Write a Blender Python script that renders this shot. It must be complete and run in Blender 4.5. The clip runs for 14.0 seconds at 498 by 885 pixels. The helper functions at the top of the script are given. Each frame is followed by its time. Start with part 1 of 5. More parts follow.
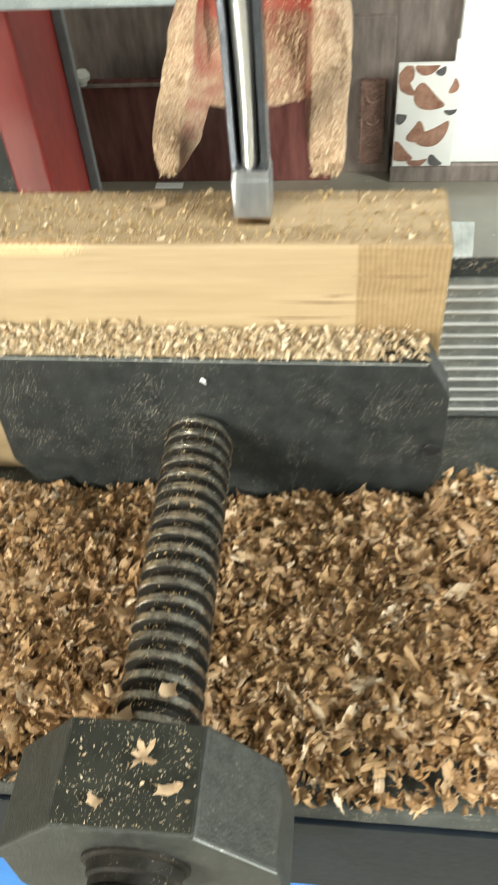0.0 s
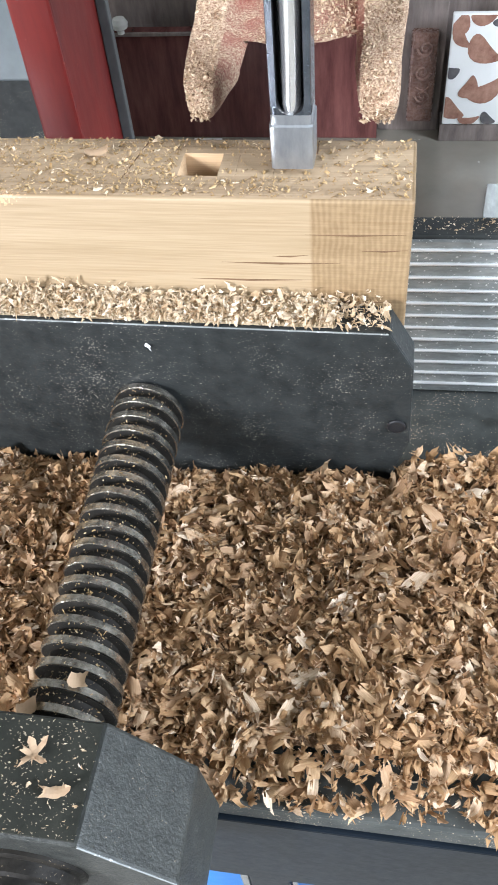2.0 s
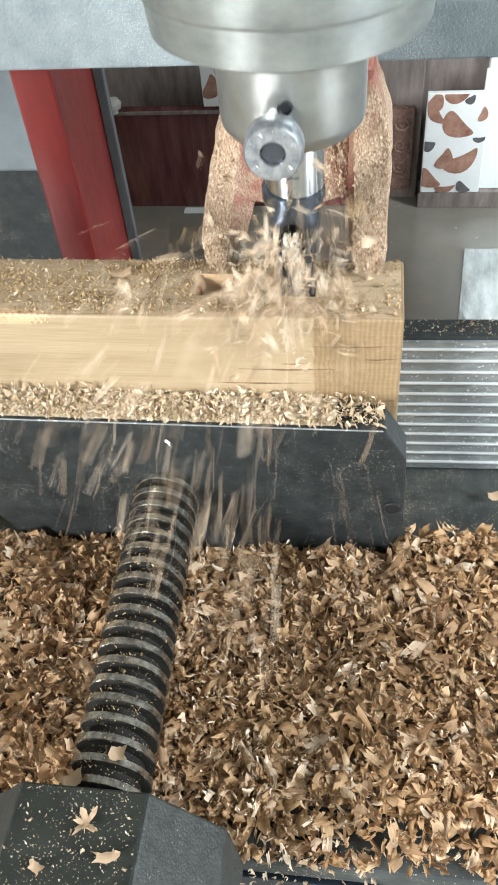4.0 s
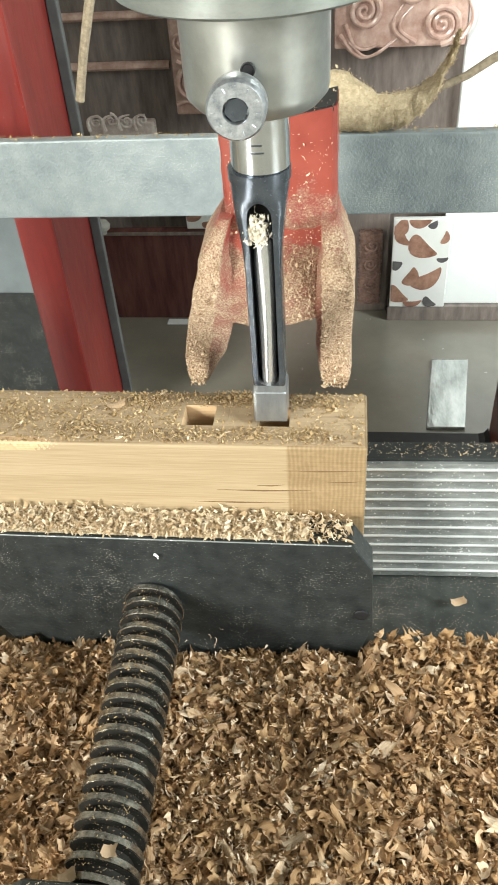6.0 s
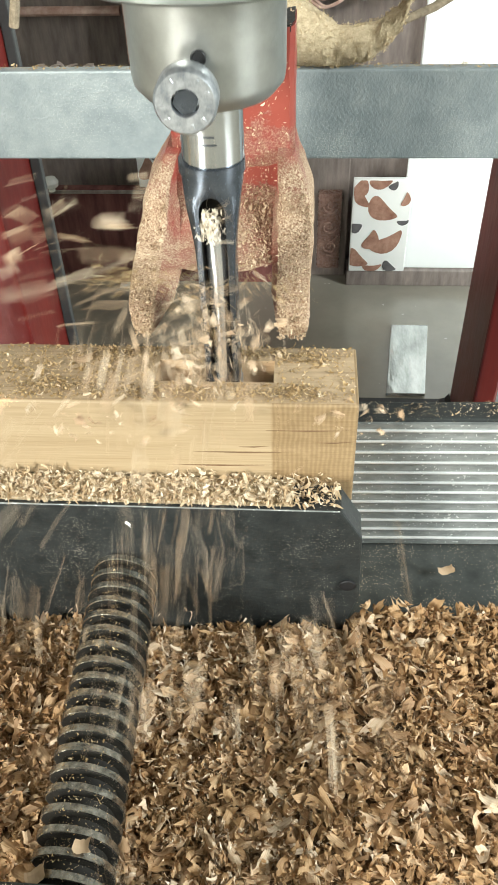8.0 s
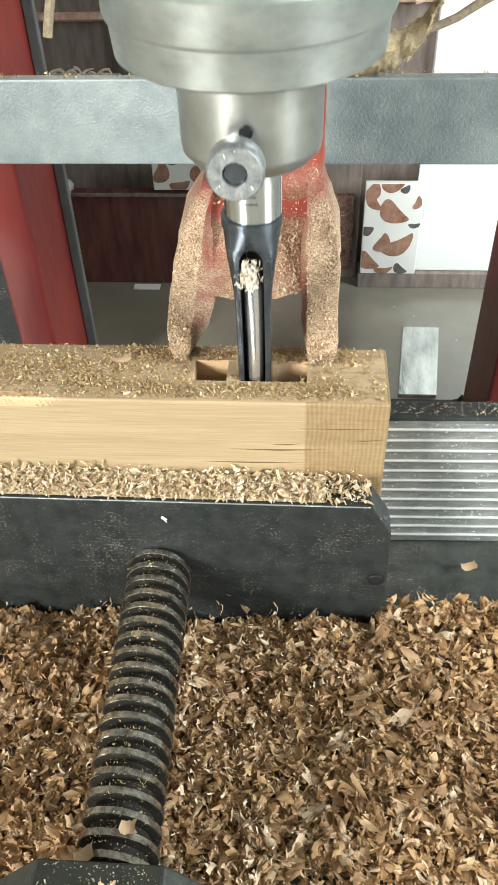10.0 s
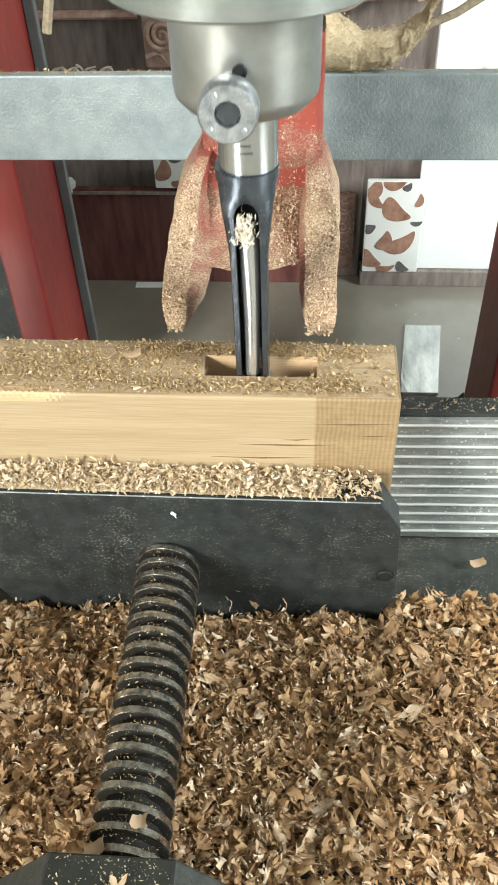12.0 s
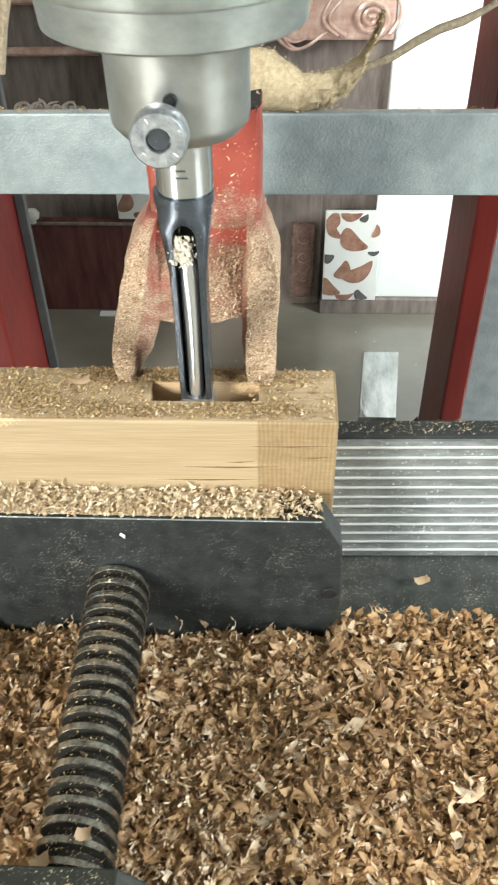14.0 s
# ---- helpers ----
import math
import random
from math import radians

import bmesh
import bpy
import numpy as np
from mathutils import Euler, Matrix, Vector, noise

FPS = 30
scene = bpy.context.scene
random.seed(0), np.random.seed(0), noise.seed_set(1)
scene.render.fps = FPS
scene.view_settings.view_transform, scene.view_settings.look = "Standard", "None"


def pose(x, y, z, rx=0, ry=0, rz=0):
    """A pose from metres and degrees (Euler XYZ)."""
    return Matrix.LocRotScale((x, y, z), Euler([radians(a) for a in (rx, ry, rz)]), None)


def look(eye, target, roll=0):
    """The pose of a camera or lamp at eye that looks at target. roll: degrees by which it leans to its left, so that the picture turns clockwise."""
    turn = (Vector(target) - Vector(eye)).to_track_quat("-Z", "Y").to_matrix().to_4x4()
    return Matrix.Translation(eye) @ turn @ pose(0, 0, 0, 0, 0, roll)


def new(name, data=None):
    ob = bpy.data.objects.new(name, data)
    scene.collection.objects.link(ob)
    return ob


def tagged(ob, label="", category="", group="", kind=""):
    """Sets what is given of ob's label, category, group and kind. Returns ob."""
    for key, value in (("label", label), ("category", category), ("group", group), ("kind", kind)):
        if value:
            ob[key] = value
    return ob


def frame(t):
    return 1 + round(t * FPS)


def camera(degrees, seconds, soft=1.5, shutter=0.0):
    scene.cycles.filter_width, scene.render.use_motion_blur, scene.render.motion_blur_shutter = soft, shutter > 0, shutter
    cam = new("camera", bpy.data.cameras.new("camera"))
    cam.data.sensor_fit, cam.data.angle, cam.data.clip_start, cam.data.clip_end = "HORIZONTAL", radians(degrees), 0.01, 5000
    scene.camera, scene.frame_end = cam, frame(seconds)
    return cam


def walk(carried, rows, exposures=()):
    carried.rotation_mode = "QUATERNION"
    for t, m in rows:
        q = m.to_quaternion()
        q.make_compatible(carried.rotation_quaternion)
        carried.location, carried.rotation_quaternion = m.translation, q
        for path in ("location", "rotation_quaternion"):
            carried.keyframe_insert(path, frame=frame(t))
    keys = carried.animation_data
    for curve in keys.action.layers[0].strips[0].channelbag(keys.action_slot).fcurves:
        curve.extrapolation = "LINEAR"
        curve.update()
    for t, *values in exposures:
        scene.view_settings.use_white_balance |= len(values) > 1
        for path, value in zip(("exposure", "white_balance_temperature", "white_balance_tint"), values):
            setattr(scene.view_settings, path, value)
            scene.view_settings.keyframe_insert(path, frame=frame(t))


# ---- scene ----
cam = camera(33.6, 14.0, soft=1.6, shutter=0.4)
PATH = [
    (0.0, pose(0.0363, 0.0218, 1.0980, 42.14, 3.64, 5.43)),
    (0.2, pose(0.0301, 0.0202, 1.0797, 42.33, 3.72, 6.93)),
    (0.5, pose(0.0217, 0.0342, 1.0831, 40.54, 4.10, 8.42)),
    (1.0, pose(0.0180, 0.0408, 1.0752, 40.04, 4.18, 9.07)),
    (1.5, pose(0.0239, 0.0419, 1.0777, 39.88, 4.41, 8.58)),
    (2.0, pose(0.0336, 0.0430, 1.0805, 39.86, 4.35, 8.18)),
    (2.5, pose(0.0365, 0.0402, 1.0828, 39.84, 4.38, 7.99)),
    (3.0, pose(0.0291, 0.0332, 1.0960, 40.29, 4.31, 7.61)),
    (3.2, pose(0.0286, 0.0357, 1.1018, 40.71, 4.15, 7.28)),
    (5.3, pose(0.0268, 0.0302, 1.1330, 45.42, 4.48, 6.16)),
    (5.5, pose(0.0313, 0.0290, 1.1357, 46.04, 4.40, 5.99)),
    (6.0, pose(0.0323, 0.0160, 1.1517, 48.94, 3.42, 5.62)),
    (6.5, pose(0.0287, 0.0291, 1.1327, 48.52, 2.11, 4.28)),
    (7.0, pose(0.0267, 0.0323, 1.1305, 47.53, 1.60, 3.74)),
    (7.5, pose(0.0272, 0.0326, 1.1296, 47.07, 1.56, 3.55)),
    (8.0, pose(0.0327, 0.0325, 1.1291, 46.94, 1.53, 3.44)),
    (8.5, pose(0.0257, 0.0281, 1.1346, 46.97, 1.56, 3.51)),
    (11.0, pose(0.0208, 0.0226, 1.1356, 47.08, 1.68, 3.90)),
    (11.5, pose(0.0195, 0.0260, 1.1334, 47.06, 1.77, 4.00)),
    (12.0, pose(0.0249, 0.0217, 1.1342, 47.04, 1.70, 3.94)),
    (12.5, pose(0.0306, 0.0228, 1.1325, 46.93, 1.63, 3.81)),
    (13.0, pose(0.0275, 0.0122, 1.1378, 46.98, 1.69, 3.83)),
    (13.5, pose(0.0290, 0.0077, 1.1432, 47.39, 1.52, 3.51)),
    (14.0, pose(0.0376, 0.0115, 1.1413, 48.88, 0.83, 2.18)),
]
walk(cam, PATH, exposures=[(0.0, 0.15, 7000, 3), (1.05, 0.15, 6950, 6), (1.5, 0.20, 5850, 13), (3.2, 0.19, 5800, 11), (5.3, 0.08, 6600, 4), (14.0, 0.08, 6500, 4)])

# ---- light ----
world = bpy.data.worlds.new("sky")
scene.world = world
world.use_nodes = True
wn = world.node_tree.nodes
sky = wn.new("ShaderNodeTexSky")
sky.sky_type = "NISHITA"
sky.sun_disc = False
sky.sun_elevation, sky.sun_rotation = radians(40), radians(200)
wn["Background"].inputs[1].default_value = 0.12
world.node_tree.links.new(sky.outputs[0], wn["Background"].inputs[0])


def window_lamp(name, eye, target, w, h, power, colour):
    lamp = bpy.data.lights.new(name, "AREA")
    lamp.shape, lamp.size, lamp.size_y, lamp.energy, lamp.color = "RECTANGLE", w, h, power, colour
    ob = new(name, lamp)
    ob.matrix_world = look(eye, target)
    return ob


window_lamp("window_light_front", (-1.85, -2.22, 1.95), (0.0, 0.25, 0.85), 0.80, 0.75, 200, (1.0, 0.985, 0.95))
window_lamp("window_light_side", (2.40, -0.70, 2.2), (0.0, 0.5, 0.85), 1.2, 1.4, 182, (0.93, 0.98, 1.0))

# ---- materials ----


def mat(name):
    m = bpy.data.materials.new(name)
    m.use_nodes = True
    return m, m.node_tree.nodes, m.node_tree.links, m.node_tree.nodes["Principled BSDF"]


def ramp(n, stops):
    r = n.new("ShaderNodeValToRGB")
    e = r.color_ramp.elements
    while len(e) < len(stops):
        e.new(0.5)
    for el, (p, c) in zip(e, stops):
        el.position, el.color = p, (*c, 1)
    return r


def noise_tex(n, l, scale, detail=4, rough=0.6, stretch=None, source="Object"):
    tc = n.new("ShaderNodeTexCoord")
    t = n.new("ShaderNodeTexNoise")
    t.inputs["Scale"].default_value, t.inputs["Detail"].default_value, t.inputs["Roughness"].default_value = scale, detail, rough
    if stretch:
        mp = n.new("ShaderNodeMapping")
        mp.inputs["Scale"].default_value = stretch
        l.new(tc.outputs[source], mp.inputs[0])
        l.new(mp.outputs[0], t.inputs["Vector"])
    else:
        l.new(tc.outputs[source], t.inputs["Vector"])
    return t


def bump(n, l, height, b, strength=0.3, dist=0.0005):
    bn = n.new("ShaderNodeBump")
    bn.inputs["Strength"].default_value, bn.inputs["Distance"].default_value = strength, dist
    l.new(height, bn.inputs["Height"])
    l.new(bn.outputs[0], b.inputs["Normal"])


def mix(n, l, fac, a, b):
    m = n.new("ShaderNodeMix")
    m.data_type = "RGBA"
    for sock, v in ((m.inputs[0], fac), (m.inputs[6], a), (m.inputs[7], b)):
        if isinstance(v, (int, float)):
            sock.default_value = v
        elif isinstance(v, tuple):
            sock.default_value = (*v, 1)
        else:
            l.new(v, sock)
    return m.outputs[2]


def surface(name, dark, light, scale=60, rough=(0.4, 0.6), metal=0.0, bump_scale=400, bump_strength=0.2, dist=0.0004,
            specks=None, speck_scale=900, speck_at=0.68, stretch=None):
    """A mottled surface: two tones at one scale, fine relief at another, and specks of a third colour."""
    m, n, l, b = mat(name)
    t = noise_tex(n, l, scale, 6, 0.65, stretch)
    r = ramp(n, [(0.3, dark), (0.7, light)])
    l.new(t.outputs[0], r.inputs[0])
    colour = r.outputs[0]
    fine = noise_tex(n, l, bump_scale, 3, 0.6, stretch)
    if specks:
        s = noise_tex(n, l, speck_scale, 2, 0.5)
        big = noise_tex(n, l, scale * 0.5, 2, 0.5)
        ad = n.new("ShaderNodeMath")
        ad.operation = "MULTIPLY_ADD"
        ad.inputs[1].default_value, ad.inputs[2].default_value = 0.35, -0.175
        l.new(big.outputs[0], ad.inputs[0])
        sm = n.new("ShaderNodeMath")
        l.new(s.outputs[0], sm.inputs[0])
        l.new(ad.outputs[0], sm.inputs[1])
        sr = ramp(n, [(speck_at, (0, 0, 0)), (speck_at + 0.03, (1, 1, 1))])
        l.new(sm.outputs[0], sr.inputs[0])
        colour = mix(n, l, sr.outputs[0], colour, specks)
    l.new(colour, b.inputs["Base Color"])
    rr = n.new("ShaderNodeMapRange")
    rr.inputs[3].default_value, rr.inputs[4].default_value = rough
    l.new(fine.outputs[0], rr.inputs[0])
    l.new(rr.outputs[0], b.inputs["Roughness"])
    b.inputs["Metallic"].default_value = metal
    bump(n, l, fine.outputs[0], b, bump_strength, dist)
    return m


def timber(name, dark, light, line, rough=0.6, step=None):
    """Wood with grain along x, dark growth lines, and where step is given a browner end past that x."""
    m, n, l, b = mat(name)
    broad = noise_tex(n, l, 1.0, 4, 0.55, (4, 60, 70))
    r = ramp(n, [(0.32, dark), (0.62, light)])
    l.new(broad.outputs[0], r.inputs[0])
    lines = noise_tex(n, l, 1.0, 3, 0.6, (3, 150, 260))
    lr = ramp(n, [(0.62, (0, 0, 0)), (0.76, (1, 1, 1))])
    l.new(lines.outputs[0], lr.inputs[0])
    colour = mix(n, l, lr.outputs[0], r.outputs[0], line)
    fine = noise_tex(n, l, 1.0, 2, 0.5, (40, 1500, 1500))
    fr = ramp(n, [(0.35, (0.86, 0.84, 0.8)), (0.65, (1.0, 1.0, 1.0))])
    l.new(fine.outputs[0], fr.inputs[0])
    mul = n.new("ShaderNodeMix")
    mul.data_type, mul.blend_type = "RGBA", "MULTIPLY"
    mul.inputs[0].default_value = 1.0
    l.new(colour, mul.inputs[6])
    l.new(fr.outputs[0], mul.inputs[7])
    colour = mul.outputs[2]
    if step is not None:
        tc = n.new("ShaderNodeTexCoord")
        sx = n.new("ShaderNodeSeparateXYZ")
        l.new(tc.outputs["Object"], sx.inputs[0])
        mr = n.new("ShaderNodeMapRange")
        mr.inputs[1].default_value, mr.inputs[2].default_value = step, step + 0.0012
        l.new(sx.outputs[0], mr.inputs[0])
        weave = noise_tex(n, l, 1.0, 2, 0.5, (420, 300, 500))
        saw = n.new("ShaderNodeTexWave")
        saw.inputs["Scale"].default_value, saw.inputs["Distortion"].default_value = 170, 4.0
        saw.inputs["Detail"].default_value, saw.inputs["Detail Scale"].default_value = 2, 0.4
        l.new(tc.outputs["Object"], saw.inputs["Vector"])
        patch = noise_tex(n, l, 1.0, 4, 0.7, (70, 60, 90))
        cross = n.new("ShaderNodeMath")
        cross.operation = "MULTIPLY"
        l.new(saw.outputs[1], cross.inputs[0])
        l.new(patch.outputs[0], cross.inputs[1])
        both = n.new("ShaderNodeMath")
        l.new(cross.outputs[0], both.inputs[0])
        l.new(weave.outputs[0], both.inputs[1])
        wr = ramp(n, [(0.45, (0.84, 0.78, 0.69)), (0.96, (0.66, 0.59, 0.50))])
        l.new(both.outputs[0], wr.inputs[0])
        m2 = n.new("ShaderNodeMix")
        m2.data_type, m2.blend_type = "RGBA", "MULTIPLY"
        l.new(mr.outputs[0], m2.inputs[0])
        l.new(colour, m2.inputs[6])
        l.new(wr.outputs[0], m2.inputs[7])
        colour = m2.outputs[2]
    l.new(colour, b.inputs["Base Color"])
    b.inputs["Roughness"].default_value = rough
    bump(n, l, fine.outputs[0], b, 0.25, 0.0003)
    return m


def flakes_mat(name, stops, rough=0.7):
    """Shavings: a colour for each loose piece, with fibre streaks."""
    m, n, l, b = mat(name)
    g = n.new("ShaderNodeNewGeometry")
    r = ramp(n, stops)
    l.new(g.outputs["Random Per Island"], r.inputs[0])
    t = noise_tex(n, l, 1.0, 3, 0.65, (0.5, 6.0, 1), "UV")
    fr = ramp(n, [(0.32, (0.70, 0.62, 0.54)), (0.66, (1.0, 1.0, 1.0))])
    l.new(t.outputs[0], fr.inputs[0])
    mul = n.new("ShaderNodeMix")
    mul.data_type, mul.blend_type = "RGBA", "MULTIPLY"
    mul.inputs[0].default_value = 1.0
    l.new(r.outputs[0], mul.inputs[6])
    l.new(fr.outputs[0], mul.inputs[7])
    l.new(mul.outputs[2], b.inputs["Base Color"])
    b.inputs["Roughness"].default_value = rough
    b.inputs["Subsurface Weight"].default_value = 0.0
    bump(n, l, t.outputs[0], b, 0.5, 0.0005)
    thin = n.new("ShaderNodeBsdfTranslucent")
    l.new(mul.outputs[2], thin.inputs[0])
    both = n.new("ShaderNodeMixShader")
    both.inputs[0].default_value = 0.24
    l.new(b.outputs[0], both.inputs[1])
    l.new(thin.outputs[0], both.inputs[2])
    l.new(both.outputs[0], [q for q in n if q.type == "OUTPUT_MATERIAL"][0].inputs[0])
    return m


BLACK_STEEL = surface("dusty_black_steel", (0.013, 0.0145, 0.0145), (0.029, 0.032, 0.031), 90, (0.42, 0.60), 0.0, 700, 0.25,
                      specks=(0.40, 0.37, 0.30), speck_scale=1500, speck_at=0.69)
BLACK_STEEL.node_tree.nodes["Principled BSDF"].inputs["Specular IOR Level"].default_value = 0.25
JAW_STEEL = surface("scuffed_jaw_steel", (0.012, 0.014, 0.014), (0.031, 0.034, 0.033), 110, (0.36, 0.55), 0.1, 600, 0.5, specks=(0.25, 0.23, 0.19), speck_scale=1500, speck_at=0.68)
BED_STEEL = surface("dusty_bed_steel", (0.036, 0.040, 0.038), (0.075, 0.080, 0.075), 80, (0.4, 0.6), 0.1, 600, 0.3,
                    specks=(0.5, 0.42, 0.30), speck_scale=1100, speck_at=0.66)
BLOCK_STEEL = surface("cast_block_steel", (0.018, 0.020, 0.018), (0.046, 0.049, 0.044), 260, (0.4, 0.6), 0.2, 1000, 0.7, specks=(0.20, 0.17, 0.12), speck_scale=1600, speck_at=0.72)
BLOCK_TOP = surface("dusty_block_top", (0.012, 0.013, 0.010), (0.026, 0.027, 0.021), 90, (0.7, 0.9), 0.0, 700, 0.3,
                    specks=(0.40, 0.34, 0.24), speck_scale=1500, speck_at=0.66)
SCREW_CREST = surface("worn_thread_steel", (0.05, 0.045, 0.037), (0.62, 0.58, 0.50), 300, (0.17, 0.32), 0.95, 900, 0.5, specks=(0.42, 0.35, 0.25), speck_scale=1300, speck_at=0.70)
# Oily thread roots, blackened further: the grooves' deep shade is in the colour.
SCREW_ROOT = surface("oily_shaded_thread_root", (0.004, 0.0036, 0.0028), (0.018, 0.0155, 0.012), 160, (0.5, 0.75), 0.0, 800, 0.4,
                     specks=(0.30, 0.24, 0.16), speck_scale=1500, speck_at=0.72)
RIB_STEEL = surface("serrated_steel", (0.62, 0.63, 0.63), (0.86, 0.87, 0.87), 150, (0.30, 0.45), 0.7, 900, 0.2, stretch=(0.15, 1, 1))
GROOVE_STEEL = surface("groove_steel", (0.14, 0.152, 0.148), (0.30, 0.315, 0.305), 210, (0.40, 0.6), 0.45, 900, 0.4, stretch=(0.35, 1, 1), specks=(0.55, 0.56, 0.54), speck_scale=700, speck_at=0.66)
CAST = surface("machined_casting", (0.22, 0.235, 0.225), (0.35, 0.365, 0.345), 70, (0.34, 0.48), 0.75, 500, 0.12, stretch=(1, 1, 2))
COLLAR = surface("satin_collar_steel", (0.29, 0.295, 0.275), (0.41, 0.415, 0.39), 60, (0.32, 0.44), 0.85, 500, 0.08)
CHROME = surface("bright_steel", (0.54, 0.56, 0.58), (0.68, 0.70, 0.72), 80, (0.10, 0.20), 1.0, 600, 0.05)
AUGER = surface("polished_auger_steel", (0.70, 0.71, 0.72), (0.90, 0.90, 0.90), 80, (0.16, 0.30), 0.9, 600, 0.05, stretch=(1, 1, 0.2))
BRUSHED = surface("brushed_bright_steel", (0.50, 0.50, 0.47), (0.64, 0.64, 0.60), 80, (0.28, 0.40), 0.9, 600, 0.08, stretch=(1, 1, 8))
BOLT = surface("bolt_steel", (0.26, 0.28, 0.31), (0.62, 0.64, 0.66), 420, (0.25, 0.4), 0.85, 1200, 0.2)
BLUED = surface("blued_chisel_steel", (0.085, 0.10, 0.125), (0.17, 0.19, 0.22), 140, (0.18, 0.32), 0.9, 900, 0.15,
                specks=(0.5, 0.5, 0.48), speck_scale=1600, speck_at=0.74)
GROUND = surface("ground_chisel_tip", (0.30, 0.32, 0.35), (0.46, 0.48, 0.50), 220, (0.25, 0.4), 0.85, 1200, 0.2, stretch=(1, 1, 0.3))
# Near black for rods and rims, and for shade painted into recesses.
DARK = surface("black_and_recess_shade", (0.006, 0.006, 0.007), (0.016, 0.016, 0.017), 100, (0.4, 0.6), 0.2)
BAR_PAINT = surface("grey_green_hammer_paint", (0.165, 0.192, 0.20), (0.26, 0.290, 0.292), 60, (0.34, 0.55), 0.1, 620, 0.5, 0.0008,
                    specks=(0.36, 0.38, 0.36), speck_scale=1500, speck_at=0.63)
RED_PAINT = surface("red_gloss_paint", (0.085, 0.010, 0.009), (0.185, 0.022, 0.016), 22, (0.25, 0.45), 0.0, 250, 0.25, stretch=(1.6, 1, 0.25), specks=(0.24, 0.07, 0.05), speck_scale=330, speck_at=0.78)
MAROON = surface("maroon_wood_varnish", (0.075, 0.026, 0.025), (0.175, 0.070, 0.062), 26, (0.10, 0.24), 0.0, 120, 0.1, stretch=(3.0, 1, 0.5))
# Base greyed and lightened: it carries the white room reflected in the gloss.
BROWN = surface("brown_wood_varnish", (0.14, 0.115, 0.104), (0.29, 0.240, 0.215), 20, (0.15, 0.3), 0.0, 150, 0.1, stretch=(5, 1, 1.0))
CARVED = surface("carved_pink_wood", (0.36, 0.20, 0.16), (0.62, 0.45, 0.38), 70, (0.16, 0.32), 0.0, 300, 0.2)
CARVED_PALE = surface("carved_whitened_wood", (0.55, 0.43, 0.38), (0.80, 0.73, 0.69), 90, (0.2, 0.35), 0.0, 300, 0.2)
DARK_CARVED = surface("carved_dark_wood", (0.11, 0.062, 0.050), (0.27, 0.165, 0.13), 60, (0.2, 0.35), 0.0, 300, 0.2)
WHITE = surface("white_board_paint", (0.78, 0.80, 0.79), (0.86, 0.87, 0.86), 10, (0.3, 0.5), 0.0, 200, 0.05)
CREAM = surface("cream_lacquer", (0.62, 0.62, 0.58), (0.74, 0.74, 0.70), 30, (0.2, 0.3), 0.0, 200, 0.1)
FLOOR = surface("polished_grey_floor", (0.19, 0.174, 0.142), (0.285, 0.264, 0.218), 6, (0.20, 0.30), 0.0, 90, 0.03)
FLOOR.node_tree.nodes["Principled BSDF"].inputs["IOR"].default_value = 2.0
# Streaks of light and dark tone imitate reflections in the plate.
POLISHED = surface("streaky_reflection_plate", (0.30, 0.33, 0.32), (0.85, 0.87, 0.86), 26, (0.06, 0.16), 0.7, 40, 0.3, 0.004, stretch=(1.4, 0.5, 1))
PLASTER = surface("grey_plaster", (0.24, 0.24, 0.225), (0.34, 0.34, 0.32), 3, (0.7, 0.85), 0.0, 60, 0.2, 0.002)
BLUE = surface("blue_plastic", (0.006, 0.12, 0.40), (0.012, 0.17, 0.50), 25, (0.3, 0.45), 0.0, 200, 0.1)
# Left side plate: its shade is put into a darker copy of the paint.
PLATE_SHADED = surface("shaded_plate_paint", (0.062, 0.080, 0.085), (0.120, 0.145, 0.150), 12, (0.3, 0.5), 0.1, 350, 0.3)
GREY_STRIP = surface("dark_grey_paint", (0.040, 0.042, 0.042), (0.075, 0.078, 0.076), 40, (0.4, 0.6), 0.0, 300, 0.2)
BLUE_BLACK = surface("blue_black_paint", (0.005, 0.008, 0.011), (0.010, 0.014, 0.020), 30, (0.25, 0.4), 0.1, 300, 0.15)
# Sheet under the flakes: the shade of their gaps is put into its colour.
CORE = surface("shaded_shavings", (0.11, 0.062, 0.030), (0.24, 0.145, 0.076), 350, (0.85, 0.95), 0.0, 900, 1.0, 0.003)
JAW_STEEL.node_tree.nodes["Principled BSDF"].inputs["Specular IOR Level"].default_value = 0.3
for dull in (BLUE_BLACK, BED_STEEL, BLOCK_TOP, SCREW_ROOT):
    dull.node_tree.nodes["Principled BSDF"].inputs["Specular IOR Level"].default_value = 0.2
BLUE_BLACK.node_tree.nodes["Principled BSDF"].inputs["Specular IOR Level"].default_value = 0.1
DUST = surface("packed_sawdust", (0.36, 0.275, 0.165), (0.60, 0.49, 0.325), 420, (0.85, 0.95), 0.0, 1700, 1.0, 0.0016)
CORD_FIBRE = surface("dusty_cord_fibre", (0.13, 0.10, 0.065), (0.30, 0.24, 0.165), 400, (0.8, 0.95), 0.0, 1500, 0.8)
# Near-black tone with pale dirt specks, for the yoke back.
DIRTY_BLACK = surface("dirt_caked_near_black", (0.008, 0.008, 0.008), (0.022, 0.022, 0.020), 100, (0.5, 0.7), 0.0, 300, 0.4, specks=(0.40, 0.39, 0.34), speck_scale=170, speck_at=0.62)

